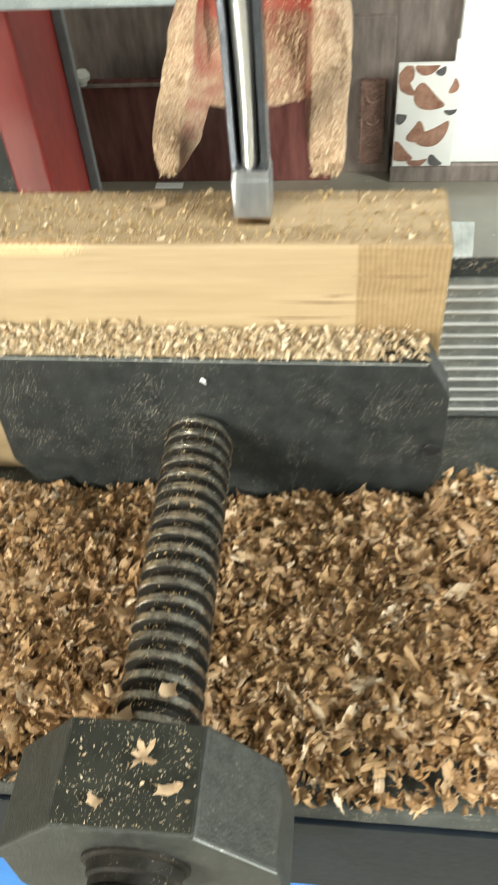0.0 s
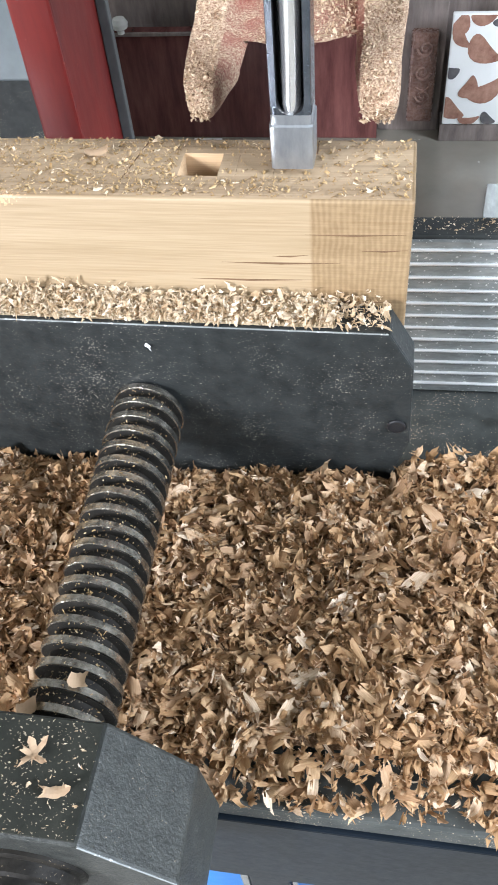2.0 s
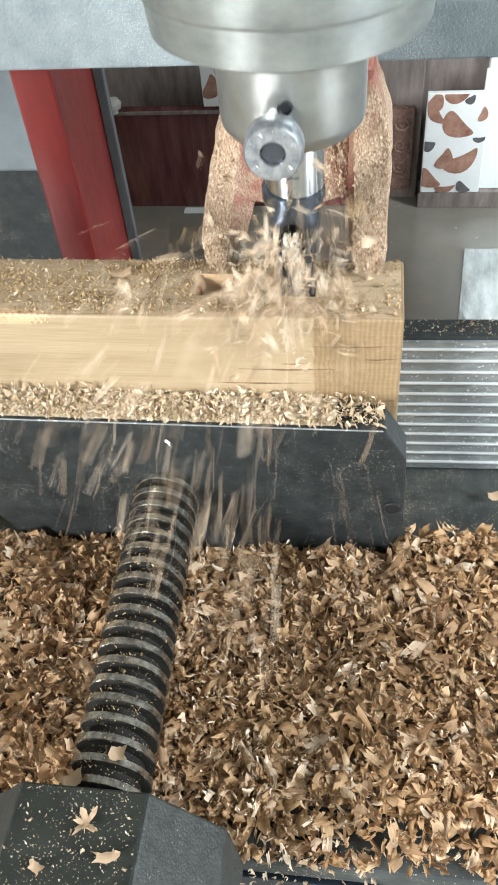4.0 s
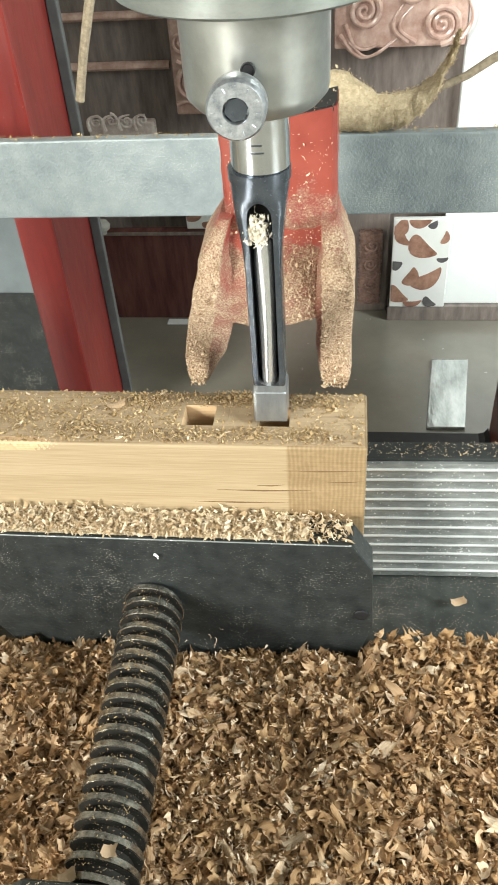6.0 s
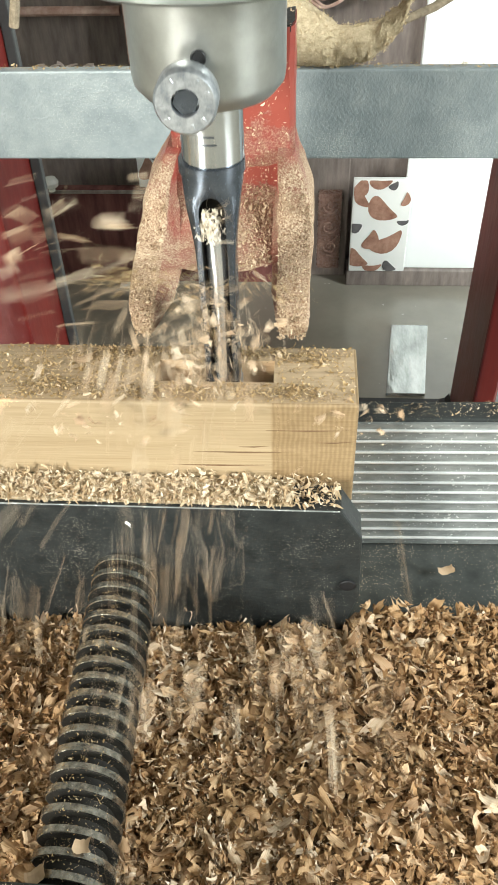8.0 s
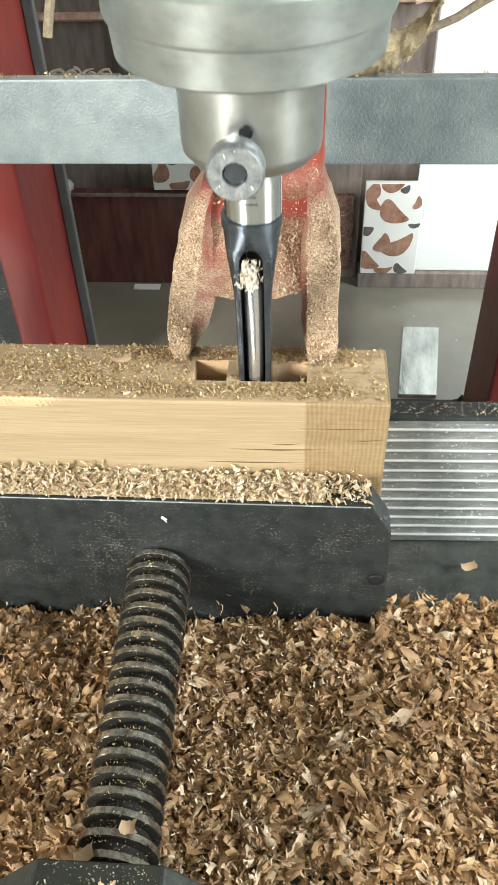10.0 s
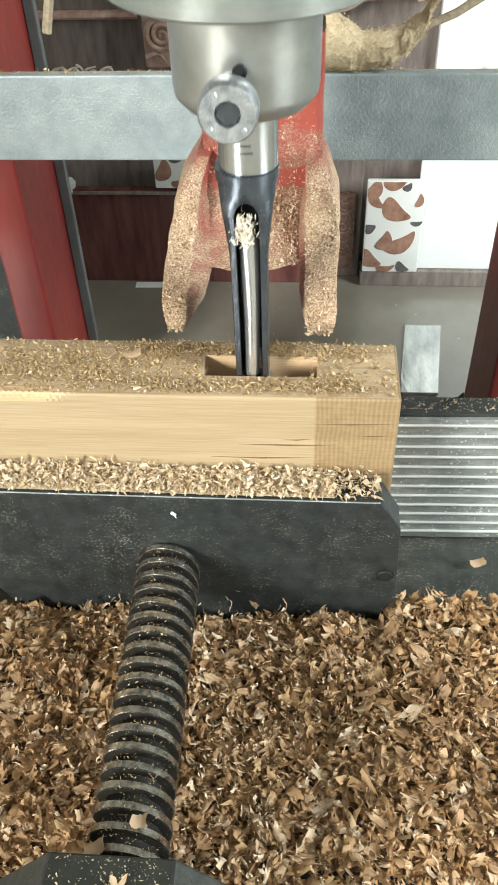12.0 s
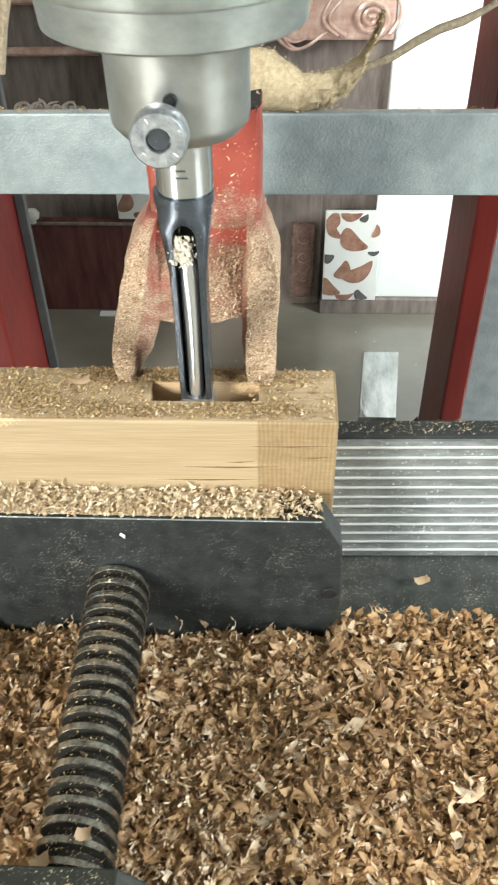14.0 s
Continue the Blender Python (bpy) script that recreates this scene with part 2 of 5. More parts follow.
WOOD_FACE = timber("fresh_sawn_wood", (0.265, 0.190, 0.106), (0.35, 0.265, 0.162), (0.25, 0.17, 0.09), 0.55, 0.1085)
WOOD_TOP = timber("weathered_wood_top", (0.25, 0.178, 0.106), (0.385, 0.288, 0.182), (0.14, 0.092, 0.052), 0.65)
WOOD_CUT = timber("freshly_cut_wood", (0.46, 0.30, 0.165), (0.56, 0.39, 0.23), (0.34, 0.20, 0.10), 0.7)
DARK_WOOD = surface("dark_wood_line", (0.10, 0.055, 0.025), (0.16, 0.09, 0.045), 200, (0.6, 0.8))
FLAKES = flakes_mat("wood_shavings", [(0.0, (0.26, 0.148, 0.068)), (0.35, (0.44, 0.274, 0.132)), (0.7, (0.56, 0.380, 0.206)),
                                      (0.90, (0.66, 0.490, 0.320)), (1.0, (0.84, 0.71, 0.55))])
PALE_FLAKES = flakes_mat("pale_shavings", [(0.0, (0.46, 0.34, 0.20)), (0.4, (0.64, 0.51, 0.34)), (1.0, (0.86, 0.77, 0.62))])
FORK_DUST = flakes_mat("caked_sawdust", [(0.0, (0.26, 0.15, 0.09)), (0.3, (0.52, 0.38, 0.25)), (1.0, (0.84, 0.71, 0.53))], 0.85)
SINGLE = flakes_mat("single_shavings", [(0.0, (0.34, 0.208, 0.108)), (0.4, (0.47, 0.310, 0.175)), (0.8, (0.60, 0.435, 0.275)), (1.0, (0.76, 0.63, 0.47))])
swap = SINGLE.node_tree
info = swap.nodes.new("ShaderNodeObjectInfo")
swap.links.new(info.outputs["Random"], [q for q in swap.nodes if q.type == "VALTORGB"][0].inputs[0])
LOOSE = flakes_mat("pale_loose_shaving", [(0.0, (0.48, 0.34, 0.21)), (1.0, (0.64, 0.50, 0.35))])
SPRAY = flakes_mat("flying_shavings", [(0.0, (0.46, 0.32, 0.20)), (0.5, (0.64, 0.49, 0.34)), (1.0, (0.82, 0.71, 0.56))])
WHITE_CURL = flakes_mat("white_curl", [(0.0, (0.76, 0.71, 0.60)), (1.0, (0.90, 0.87, 0.80))])
CLUMP_DUST = flakes_mat("clumped_sawdust", [(0.0, (0.42, 0.33, 0.19)), (0.5, (0.57, 0.46, 0.29)), (1.0, (0.74, 0.63, 0.44))], 0.9)
GOLD_DUST = flakes_mat("golden_sawdust", [(0.0, (0.36, 0.25, 0.12)), (0.6, (0.54, 0.40, 0.22)), (1.0, (0.80, 0.67, 0.45))], 0.85)
FINE_DUST = flakes_mat("fine_sawdust", [(0.0, (0.30, 0.20, 0.085)), (0.5, (0.46, 0.33, 0.16)), (1.0, (0.68, 0.53, 0.31))], 0.85)


def fork_paint(name, low, high, most):
    """Red paint with scattered chips, caked with sawdust below."""
    m, n, l, b = mat(name)
    t = noise_tex(n, l, 35, 4, 0.6)
    r = ramp(n, [(0.3, (0.190, 0.031, 0.022)), (0.7, (0.285, 0.066, 0.045))])
    l.new(t.outputs[0], r.inputs[0])
    tc = n.new("ShaderNodeTexCoord")
    sx = n.new("ShaderNodeSeparateXYZ")
    l.new(tc.outputs["Object"], sx.inputs[0])
    grain = noise_tex(n, l, 1300, 3, 0.7)
    cake = noise_tex(n, l, 75, 4, 0.65)
    hgt = n.new("ShaderNodeMapRange")
    hgt.inputs[1].default_value, hgt.inputs[2].default_value = high, low
    hgt.inputs[3].default_value, hgt.inputs[4].default_value = -0.35, most
    l.new(sx.outputs[2], hgt.inputs[0])
    a = n.new("ShaderNodeMath")
    l.new(hgt.outputs[0], a.inputs[0])
    l.new(cake.outputs[0], a.inputs[1])
    c = n.new("ShaderNodeMath")
    c.operation = "MULTIPLY_ADD"
    c.inputs[1].default_value = 0.6
    l.new(grain.outputs[0], c.inputs[0])
    l.new(a.outputs[0], c.inputs[2])
    cr = ramp(n, [(0.62, (0, 0, 0)), (0.98, (1, 1, 1))])
    l.new(c.outputs[0], cr.inputs[0])
    dr = ramp(n, [(0.34, (0.20, 0.105, 0.060)), (0.5, (0.42, 0.29, 0.19)), (0.68, (0.64, 0.50, 0.355))])
    l.new(grain.outputs[0], dr.inputs[0])
    l.new(mix(n, l, cr.outputs[0], r.outputs[0], dr.outputs[0]), b.inputs["Base Color"])
    rr = n.new("ShaderNodeMapRange")
    rr.inputs[3].default_value, rr.inputs[4].default_value = 0.38, 0.92
    l.new(cr.outputs[0], rr.inputs[0])
    l.new(rr.outputs[0], b.inputs["Roughness"])
    relief = n.new("ShaderNodeMath")
    relief.operation = "MULTIPLY"
    l.new(grain.outputs[0], relief.inputs[0])
    l.new(cr.outputs[0], relief.inputs[1])
    bump(n, l, relief.outputs[0], b, 0.9, 0.0014)
    return m


FORK = fork_paint("dusty_red_casting", 0.030, 0.068, 0.32)
# Web and inner slopes: their shade is painted in as redder, thinner sawdust.
FORK_SHADED = fork_paint("shaded_thin_dust_red_casting", 0.026, 0.052, 0.05)


TILE = surface("white_glazed_tile", (0.76, 0.77, 0.74), (0.84, 0.84, 0.82), 20, (0.10, 0.2), 0.0, 200, 0.03)
TILE_BROWN = surface("brown_tile_print", (0.20, 0.095, 0.065), (0.46, 0.27, 0.20), 60, (0.12, 0.22), 0.0, 200, 0.03)
TILE_DARK = surface("dark_tile_print", (0.07, 0.07, 0.075), (0.16, 0.15, 0.15), 60, (0.12, 0.22), 0.0, 200, 0.03)

# ---- building helpers ----
BASE = {}


def thing(name, base, label, category, kind="", group=""):
    ob = new(name)
    ob.empty_display_size = 0.02
    ob.location = base
    BASE[name] = Vector(base)
    return tagged(ob, label, category, group, kind)


def part(name, bm, material, parent=None, label="", smooth=False, base=None):
    """Links a bmesh, given in the coordinates of the place, as one mesh under a thing or part."""
    origin = Vector(base) if base is not None else (parent_origin(parent) if parent else Vector((0, 0, 0)))
    bmesh.ops.translate(bm, verts=bm.verts, vec=-origin)
    me = bpy.data.meshes.new(name)
    bm.normal_update()
    bm.to_mesh(me)
    bm.free()
    for m in material if isinstance(material, (list, tuple)) else [material]:
        me.materials.append(m)
    if smooth:
        me.shade_smooth()
        me.set_sharp_from_angle(angle=radians(35))
    ob = new(name, me)
    ob.parent = parent
    if not parent:
        ob.location = origin
    if label:
        ob["label"] = label
    return ob


def parent_origin(ob):
    o = Vector((0, 0, 0))
    while ob:
        o += ob.location
        ob = ob.parent
    return o


def box(x0, x1, y0, y1, z0, z1, bevel=0.0, bm=None, segments=2):
    made = bmesh.new()
    bmesh.ops.create_cube(made, size=1)
    for v in made.verts:
        v.co = Vector(((x0 + x1) / 2 + v.co.x * (x1 - x0), (y0 + y1) / 2 + v.co.y * (y1 - y0), (z0 + z1) / 2 + v.co.z * (z1 - z0)))
    if bevel:
        bmesh.ops.bevel(made, geom=made.edges[:], offset=bevel, segments=segments, affect="EDGES", profile=0.6)
    return join(bm, made)


def join(bm, made):
    if bm is None:
        return made
    me = bpy.data.meshes.new("tmp")
    made.to_mesh(me)
    bm.from_mesh(me)
    bpy.data.meshes.remove(me)
    made.free()
    return bm


def prism(points, axis, a, b, bevel=0.0, bm=None, segments=2):
    """A polygon drawn out along x, y or z from a to b."""
    made = bmesh.new()

    def at(p, h):
        return {"x": (h, p[0], p[1]), "y": (p[0], h, p[1]), "z": (p[0], p[1], h)}[axis]

    lo = [made.verts.new(at(p, a)) for p in points]
    hi = [made.verts.new(at(p, b)) for p in points]
    k = len(points)
    made.faces.new(lo)
    made.faces.new(hi[::-1])
    for i in range(k):
        made.faces.new((lo[i], hi[i], hi[(i + 1) % k], lo[(i + 1) % k]))
    bmesh.ops.recalc_face_normals(made, faces=made.faces[:])
    if bevel:
        sharp = [e for e in made.edges if e.calc_face_angle(0) > 0.25]
        bmesh.ops.bevel(made, geom=sharp, offset=bevel, segments=segments, affect="EDGES", profile=0.6)
    return join(bm, made)


def lathe(cx, cy, profile, n=64, bm=None, axis="z", cap=True):
    """A turned shape from (radius, height) pairs."""
    made = bmesh.new()
    rings = []
    for r, h in profile:
        ring = []
        for i in range(n):
            a = 2 * math.pi * i / n
            p = (cx + r * math.cos(a), cy + r * math.sin(a), h)
            if axis == "y":
                p = (cx + r * math.cos(a), h, cy + r * math.sin(a))
            ring.append(made.verts.new(p))
        rings.append(ring)
    for r0, r1 in zip(rings, rings[1:]):
        for i in range(n):
            made.faces.new((r0[i], r0[(i + 1) % n], r1[(i + 1) % n], r1[i]))
    if cap:
        made.faces.new(rings[0][::-1])
        made.faces.new(rings[-1])
    bmesh.ops.recalc_face_normals(made, faces=made.faces[:])
    return join(bm, made)


def frayed(rng, L, W, curl, roll, twist, nu=5, nv=5):
    """One torn shaving: a curled leaf of fibres whose ends split into fingers."""
    pts, keep = [], []
    taper = (rng.uniform(0.45, 1.0), rng.uniform(0.45, 1.0))
    ends = [[rng.uniform(-0.28, 0.16) * L for _ in range(nv)] for _ in range(2)]
    skew = rng.uniform(-0.4, 0.4)
    for i in range(nu):
        u = i / (nu - 1) - 0.5
        wide = (taper[0] * (0.5 - u) + taper[1] * (0.5 + u)) * 0.45 + 0.55 * (1 - (2 * u) ** 2 * 0.35)
        wide *= rng.uniform(0.86, 1.1)
        for j in range(nv):
            v = j / (nv - 1) - 0.5
            a = curl * u * 2
            x = L * math.sin(a) / (2 * curl) + skew * v * W
            lift = 0.0
            if i == 0:
                x -= ends[0][j]
                lift = rng.uniform(-0.12, 0.12) * W
            elif i == nu - 1:
                x += ends[1][j]
                lift = rng.uniform(-0.12, 0.12) * W
            z = L * (1 - math.cos(a)) / (2 * curl) + roll * W * (0.25 - v * v) + twist * u * v * W + lift
            pts.append(Vector((x, v * W * wide, z)))
    for i in range(nu - 1):
        for j in range(nv - 1):
            if i in (0, nu - 2) and rng.random() < 0.22:
                continue
            q = i * nv + j
            keep.append((q, q + nv, q + nv + 1, q + 1))
    return pts, keep


def flake_soup(count, place, size, rng, curl=(0.3, 1.3), flat=0.7, nv=3, wide=0.5):
    """Curled shavings with torn ends, as corner points, faces and fibre coordinates for one joined mesh."""
    verts, faces, fibre = [], [], []
    made = 0
    while made < count:
        spot = place(rng)
        if spot is None:
            continue
        made += 1
        L = rng.uniform(*size) * (0.55 + 0.8 * rng.random() ** 2)
        W = L * (rng.uniform(0.30, 0.58) if rng.random() < wide else rng.uniform(0.10, 0.26))
        c = rng.uniform(*curl) * rng.choice((-1, 1))
        pts, quads = frayed(rng, L, W, c, rng.uniform(0.2, 0.9) * rng.choice((-1, 1)), rng.uniform(-0.9, 0.9), 5, nv)
        rot = Euler((rng.gauss(0, flat), rng.gauss(0, flat), rng.uniform(0, 6.283))).to_matrix()
        b, off = len(verts), rng.uniform(0, 9)
        for k, q in enumerate(pts):
            verts.append(Vector(spot) + rot @ q)
            fibre.append((off + (k // nv / 4 - 0.5) * L * 300, off + (k % nv / (nv - 1) - 0.5) * W * 300))
        faces += [tuple(b + k for k in f) for f in quads]
    return verts, faces, fibre


def soup_mesh(name, soup, base=(0, 0, 0)):
    verts, faces, fibre = soup
    me = bpy.data.meshes.new(name)
    me.from_pydata([tuple(v - Vector(base)) for v in verts], [], faces)
    uv = me.uv_layers.new(name="fibre")
    uv.data.foreach_set("uv", [c for f in faces for k in f for c in fibre[k]])
    me.shade_smooth()
    return me


# ---- the room ----
FLOOR_Z = 0.55
part("floor", box(-2.6, 2.6, -2.4, 2.6, FLOOR_Z - 0.1, FLOOR_Z), FLOOR)
part("ceiling", box(-2.6, 2.6, -2.4, 2.6, 3.3, 3.4), PLASTER)


def wall_with_window(name, axis, at, thick, lo, hi, w0, w1, z0, z1):
    bm = None
    for a, b, c, d in ((lo, hi, FLOOR_Z, z0), (lo, hi, z1, 3.3), (lo, w0, z0, z1), (w1, hi, z0, z1)):
        bm = box(a, b, at, at + thick, c, d, bm=bm) if axis == "y" else box(at, at + thick, a, b, c, d, bm=bm)
    return tagged(part(name, bm, PLASTER), "dusty grey plastered workshop wall with a window opening", "wall", "", "structure")


wall_with_window("wall_south", "y", -2.4, 0.15, -2.6, 2.6, -2.35, -1.25, 1.45, 2.50)
wall_with_window("wall_east", "x", 2.45, 0.15, -2.25, 2.45, -1.35, -0.05, 1.45, 2.9)
tagged(part("wall_west", box(-2.6, -2.45, -2.25, 2.45, FLOOR_Z, 3.3), PLASTER), "dusty grey plastered workshop wall", "wall", "", "structure")
tagged(part("wall_north", box(-2.6, 2.6, 2.45, 2.6, FLOOR_Z, 3.3), PLASTER), "dusty grey plastered workshop wall", "wall", "", "structure")
tagged(bpy.data.objects["floor"], "polished grey floor with soft reflections", "floor", "", "structure")
tagged(bpy.data.objects["ceiling"], "plain dusty grey ceiling", "ceiling", "", "structure")

# ---- work table with its vise ----
WOOD_YAW = 1.5


def yawed(bm, pivot=(0.042, 0.268, 0.9), deg=WOOD_YAW):
    bmesh.ops.rotate(bm, verts=bm.verts, cent=pivot, matrix=Matrix.Rotation(radians(deg), 3, "Z"))
    return bm


table = thing("work_table", (0.0, 0.25, FLOOR_Z), "dusty black steel mortiser work table with serrated rear fence", "work table")
part("bed", box(-0.30, 0.30, 0.120, 0.40, 0.787, 0.800, 0.0015), BED_STEEL, table)
part("bed_rim", box(-0.30, 0.30, 0.1185, 0.132, 0.7225, 0.7865, 0.001), BLUE_BLACK, table, "blue-black painted front rim")
part("lower_rail", box(-0.30, 0.30, 0.1200, 0.150, 0.700, 0.7220, 0.001), BLUE_BLACK, table)
for x in (-0.27, 0.24):
    bm = box(x, x + 0.04, 0.16, 0.20, FLOOR_Z, 0.7865, 0.002)
    part("leg", bm, BLUE_BLACK, table)
    part("leg", box(x, x + 0.04, 0.34, 0.38, FLOOR_Z, 0.7865, 0.002), BLUE_BLACK, table)
# Added sheet: keeps the area right of the crate dark, hiding the lit floor.
part("dark_filler", box(0.0640, 0.30, 0.1275, 0.1340, 0.560, 0.6995, 0.001), BLUE_BLACK, table, "dark sheet added below the rail to hide the lit floor")
fence = part("fence", yawed(box(-0.28, 0.26, 0.3085, 0.3205, 0.8005, 0.8862, 0.001), (0.042, 0.268, 0.9)), BLACK_STEEL, table, "black steel rear fence")
RIBS = 12
for i in range(RIBS):
    z = 0.8085 + i * (0.8810 - 0.8085) / (RIBS - 1)
    rib = box(-0.28, 0.26, 0.3056, 0.3082, z - 0.0006, z + 0.0006, 0.0003, segments=1)
    part("rib", yawed(rib), RIB_STEEL, fence)
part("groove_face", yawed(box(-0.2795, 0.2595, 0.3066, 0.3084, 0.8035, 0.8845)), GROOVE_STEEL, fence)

# bearing block of the screw: an eight-sided bar
BX, BZ = -0.0502, 0.8435
block = thing("screw_block", (BX, 0.101, 0.787), "dark cast screw bearing block sprinkled with sawdust", "bearing block")
oct_pts = [(-0.0700, 0.8715), (-0.0303, 0.8715), (-0.0095, 0.8450), (-0.0070, 0.8100), (-0.0150, 0.7875), (-0.0860, 0.7875), (-0.0940, 0.8100), (-0.0920, 0.8450)]
part("body", prism(oct_pts, "y", 0.0862, 0.1168, 0.0010), BLOCK_STEEL, block)
part("dusty_top", box(-0.0692, -0.0311, 0.0870, 0.1160, 0.8716, 0.8721, 0.0002, segments=1), BLOCK_TOP, block, "darker top face speckled with sawdust")
part("boss", lathe(BX, BZ, [(0.0160, 0.0864), (0.0160, 0.0852), (0.0150, 0.0846), (0.0140, 0.0846), (0.0138, 0.0815), (0.0128, 0.0806), (0.0128, 0.0780), (0.0138, 0.0770), (0.0138, 0.0745), (0.0120, 0.0738)], 48, axis="y"), SCREW_ROOT, block, smooth=True)


def screw_mesh(x0, x1, z, y0, y1, r, depth, pitch):
    """A trapezoid thread along y; crests and roots carry their own materials."""
    bm = bmesh.new()
    n = 56
    prof = ((0.00, r - 0.0002), (0.04, r + 0.0003), (0.38, r + 0.0003), (0.42, r - 0.0002), (0.50, r - depth), (0.93, r - depth))
    rows = []
    k = 0
    while y0 + k * pitch < y1:
        for f, rad in prof:
            rows.append((y0 + (k + f) * pitch, rad))
        k += 1
    grid = []
    for y, rad in rows:
        line = []
        for i in range(n + 1):
            a = 2 * math.pi * i / n
            yy = min(max(y + pitch * (i / n - 0.5), y0), y1)
            s = (yy - y0) / (y1 - y0)
            line.append(bm.verts.new((x0 + (x1 - x0) * s + rad * math.sin(a), yy, z + rad * math.cos(a) * -1)))
        grid.append(line)
    m = len(prof)
    for j in range(len(grid) - 1):
        for i in range(n):
            f = bm.faces.new((grid[j][i], grid[j][i + 1], grid[j + 1][i + 1], grid[j + 1][i]))
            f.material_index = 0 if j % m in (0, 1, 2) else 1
    bmesh.ops.recalc_face_normals(bm, faces=bm.faces[:])
    return bm


jaw = thing("vise_jaw", (-0.047, 0.262, 0.800), "black steel vise jaw pressed against the timber", "vise jaw")
jaw_pts = [(-0.137, 0.8865), (0.0370, 0.8865), (0.0462, 0.8700), (0.0475, 0.8300), (0.0400, 0.8010), (-0.1280, 0.8010), (-0.1410, 0.8250), (-0.1400, 0.8680)]
part("body", prism(jaw_pts, "y", 0.2525, 0.2672, 0.0010), JAW_STEEL, jaw)
part("worn_edge", box(-0.1365, 0.0365, 0.2523, 0.2530, 0.8861, 0.88665, 0.0002, segments=1), GROOVE_STEEL, jaw, "bright worn top edge")
part("pin", lathe(0.0418, 0.8400, [(0.0036, 0.2524), (0.0036, 0.2517), (0.0031, 0.2514), (0.0012, 0.2514)], 24, axis="y"), DARK, jaw, "dark round pin")
screw = thing("vise_screw", (-0.047, 0.187, BZ), "worn dark steel trapezoidal vise screw", "vise screw")
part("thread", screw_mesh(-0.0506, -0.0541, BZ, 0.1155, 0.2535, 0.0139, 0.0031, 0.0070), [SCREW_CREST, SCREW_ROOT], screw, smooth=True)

# ---- the timber being mortised ----
WX0, WX1, WY0, WY1, WZ0, WZ1 = -0.33, 0.0420, 0.2680, 0.3045, 0.8003, 0.9280
HX0, HX1, HY0, HY1, HZ = -0.0368, 0.0094, 0.2812, 0.2948, 0.835


def timber_mesh():
    bm = bmesh.new()
    xs, ys = (WX0, HX0, HX1, WX1), (WY0, HY0, HY1, WY1)
    top = {(i, j): bm.verts.new((x, y, WZ1)) for i, x in enumerate(xs) for j, y in enumerate(ys)}
    low = {(i, j): bm.verts.new((xs[i], ys[j], WZ0)) for i in (0, 3) for j in (0, 3)}
    pit = {(i, j): bm.verts.new((xs[i], ys[j], HZ)) for i in (1, 2) for j in (1, 2)}

    def face(vs, k):
        bm.faces.new(vs).material_index = k

    for i in range(3):
        for j in range(3):
            if (i, j) != (1, 1):
                face((top[i, j], top[i + 1, j], top[i + 1, j + 1], top[i, j + 1]), 1)
    face((low[0, 0], low[3, 0], top[3, 0], top[2, 0], top[1, 0], top[0, 0]), 0)
    face((low[3, 3], low[0, 3], top[0, 3], top[1, 3], top[2, 3], top[3, 3]), 0)
    face((low[3, 0], low[3, 3], top[3, 3], top[3, 2], top[3, 1], top[3, 0]), 2)
    face((low[0, 3], low[0, 0], top[0, 0], top[0, 1], top[0, 2], top[0, 3]), 2)
    face((low[0, 0], low[0, 3], low[3, 3], low[3, 0]), 0)
    for a, b in (((1, 1), (2, 1)), ((2, 1), (2, 2)), ((2, 2), (1, 2)), ((1, 2), (1, 1))):
        face((top[a], top[b], pit[b], pit[a]), 2)
    face((pit[1, 1], pit[2, 1], pit[2, 2], pit[1, 2]), 2)
    bmesh.ops.recalc_face_normals(bm, faces=bm.faces[:])
    out = [e for e in bm.edges if e.calc_face_angle(0) > 0.5 and not any(v in pit.values() for v in e.verts)
           and not all(HX0 - 1e-6 <= v.co.x <= HX1 + 1e-6 and HY0 - 1e-6 <= v.co.y <= HY1 + 1e-6 for v in e.verts)]
    bmesh.ops.bevel(bm, geom=out, offset=0.0011, segments=3, affect="EDGES", profile=0.5)
    return bm


beam = thing("timber_beam", (-0.10, 0.286, WZ0), "pale sawn timber clamped in the vise, mortise holes in its dusty brown top", "timber")
part("beam_body", timber_mesh(), [WOOD_FACE, WOOD_TOP, WOOD_CUT], beam, smooth=True)

for x0, x1, z, h in ((-0.022, 0.0190, 0.9030, 0.0004), (-0.034, 0.0090, 0.8955, 0.0004), (-0.004, 0.0080, 0.9060, 0.0003), (0.0070, 0.0400, 0.9150, 0.0003), (0.0090, 0.0405, 0.8870, 0.0004), (0.0260, 0.0410, 0.9090, 0.0003)):
    part("crack", prism([(x0, z), ((x0 + x1) / 2, z - h), (x1, z + 0.0008), ((x0 + x1) / 2, z + h)], "y", WY0 - 0.0001, WY0 + 0.0004), DARK_WOOD, beam, "dark drying crack")
part("pencil_mark", box(0.0088, 0.0092, HY1 + 0.0003, WY1 - 0.001, WZ1 - 0.0002, WZ1 + 0.00006), DARK_WOOD, beam, "pencilled setting-out line")
part("pencil_mark", prism([(-0.0560, WY0 + 0.010), (-0.0556, WY0 + 0.010), (-0.0506, WY1 - 0.001), (-0.0510, WY1 - 0.001)], "z", WZ1 - 0.0002, WZ1 + 0.00006), DARK_WOOD, beam, "pencilled setting-out line")


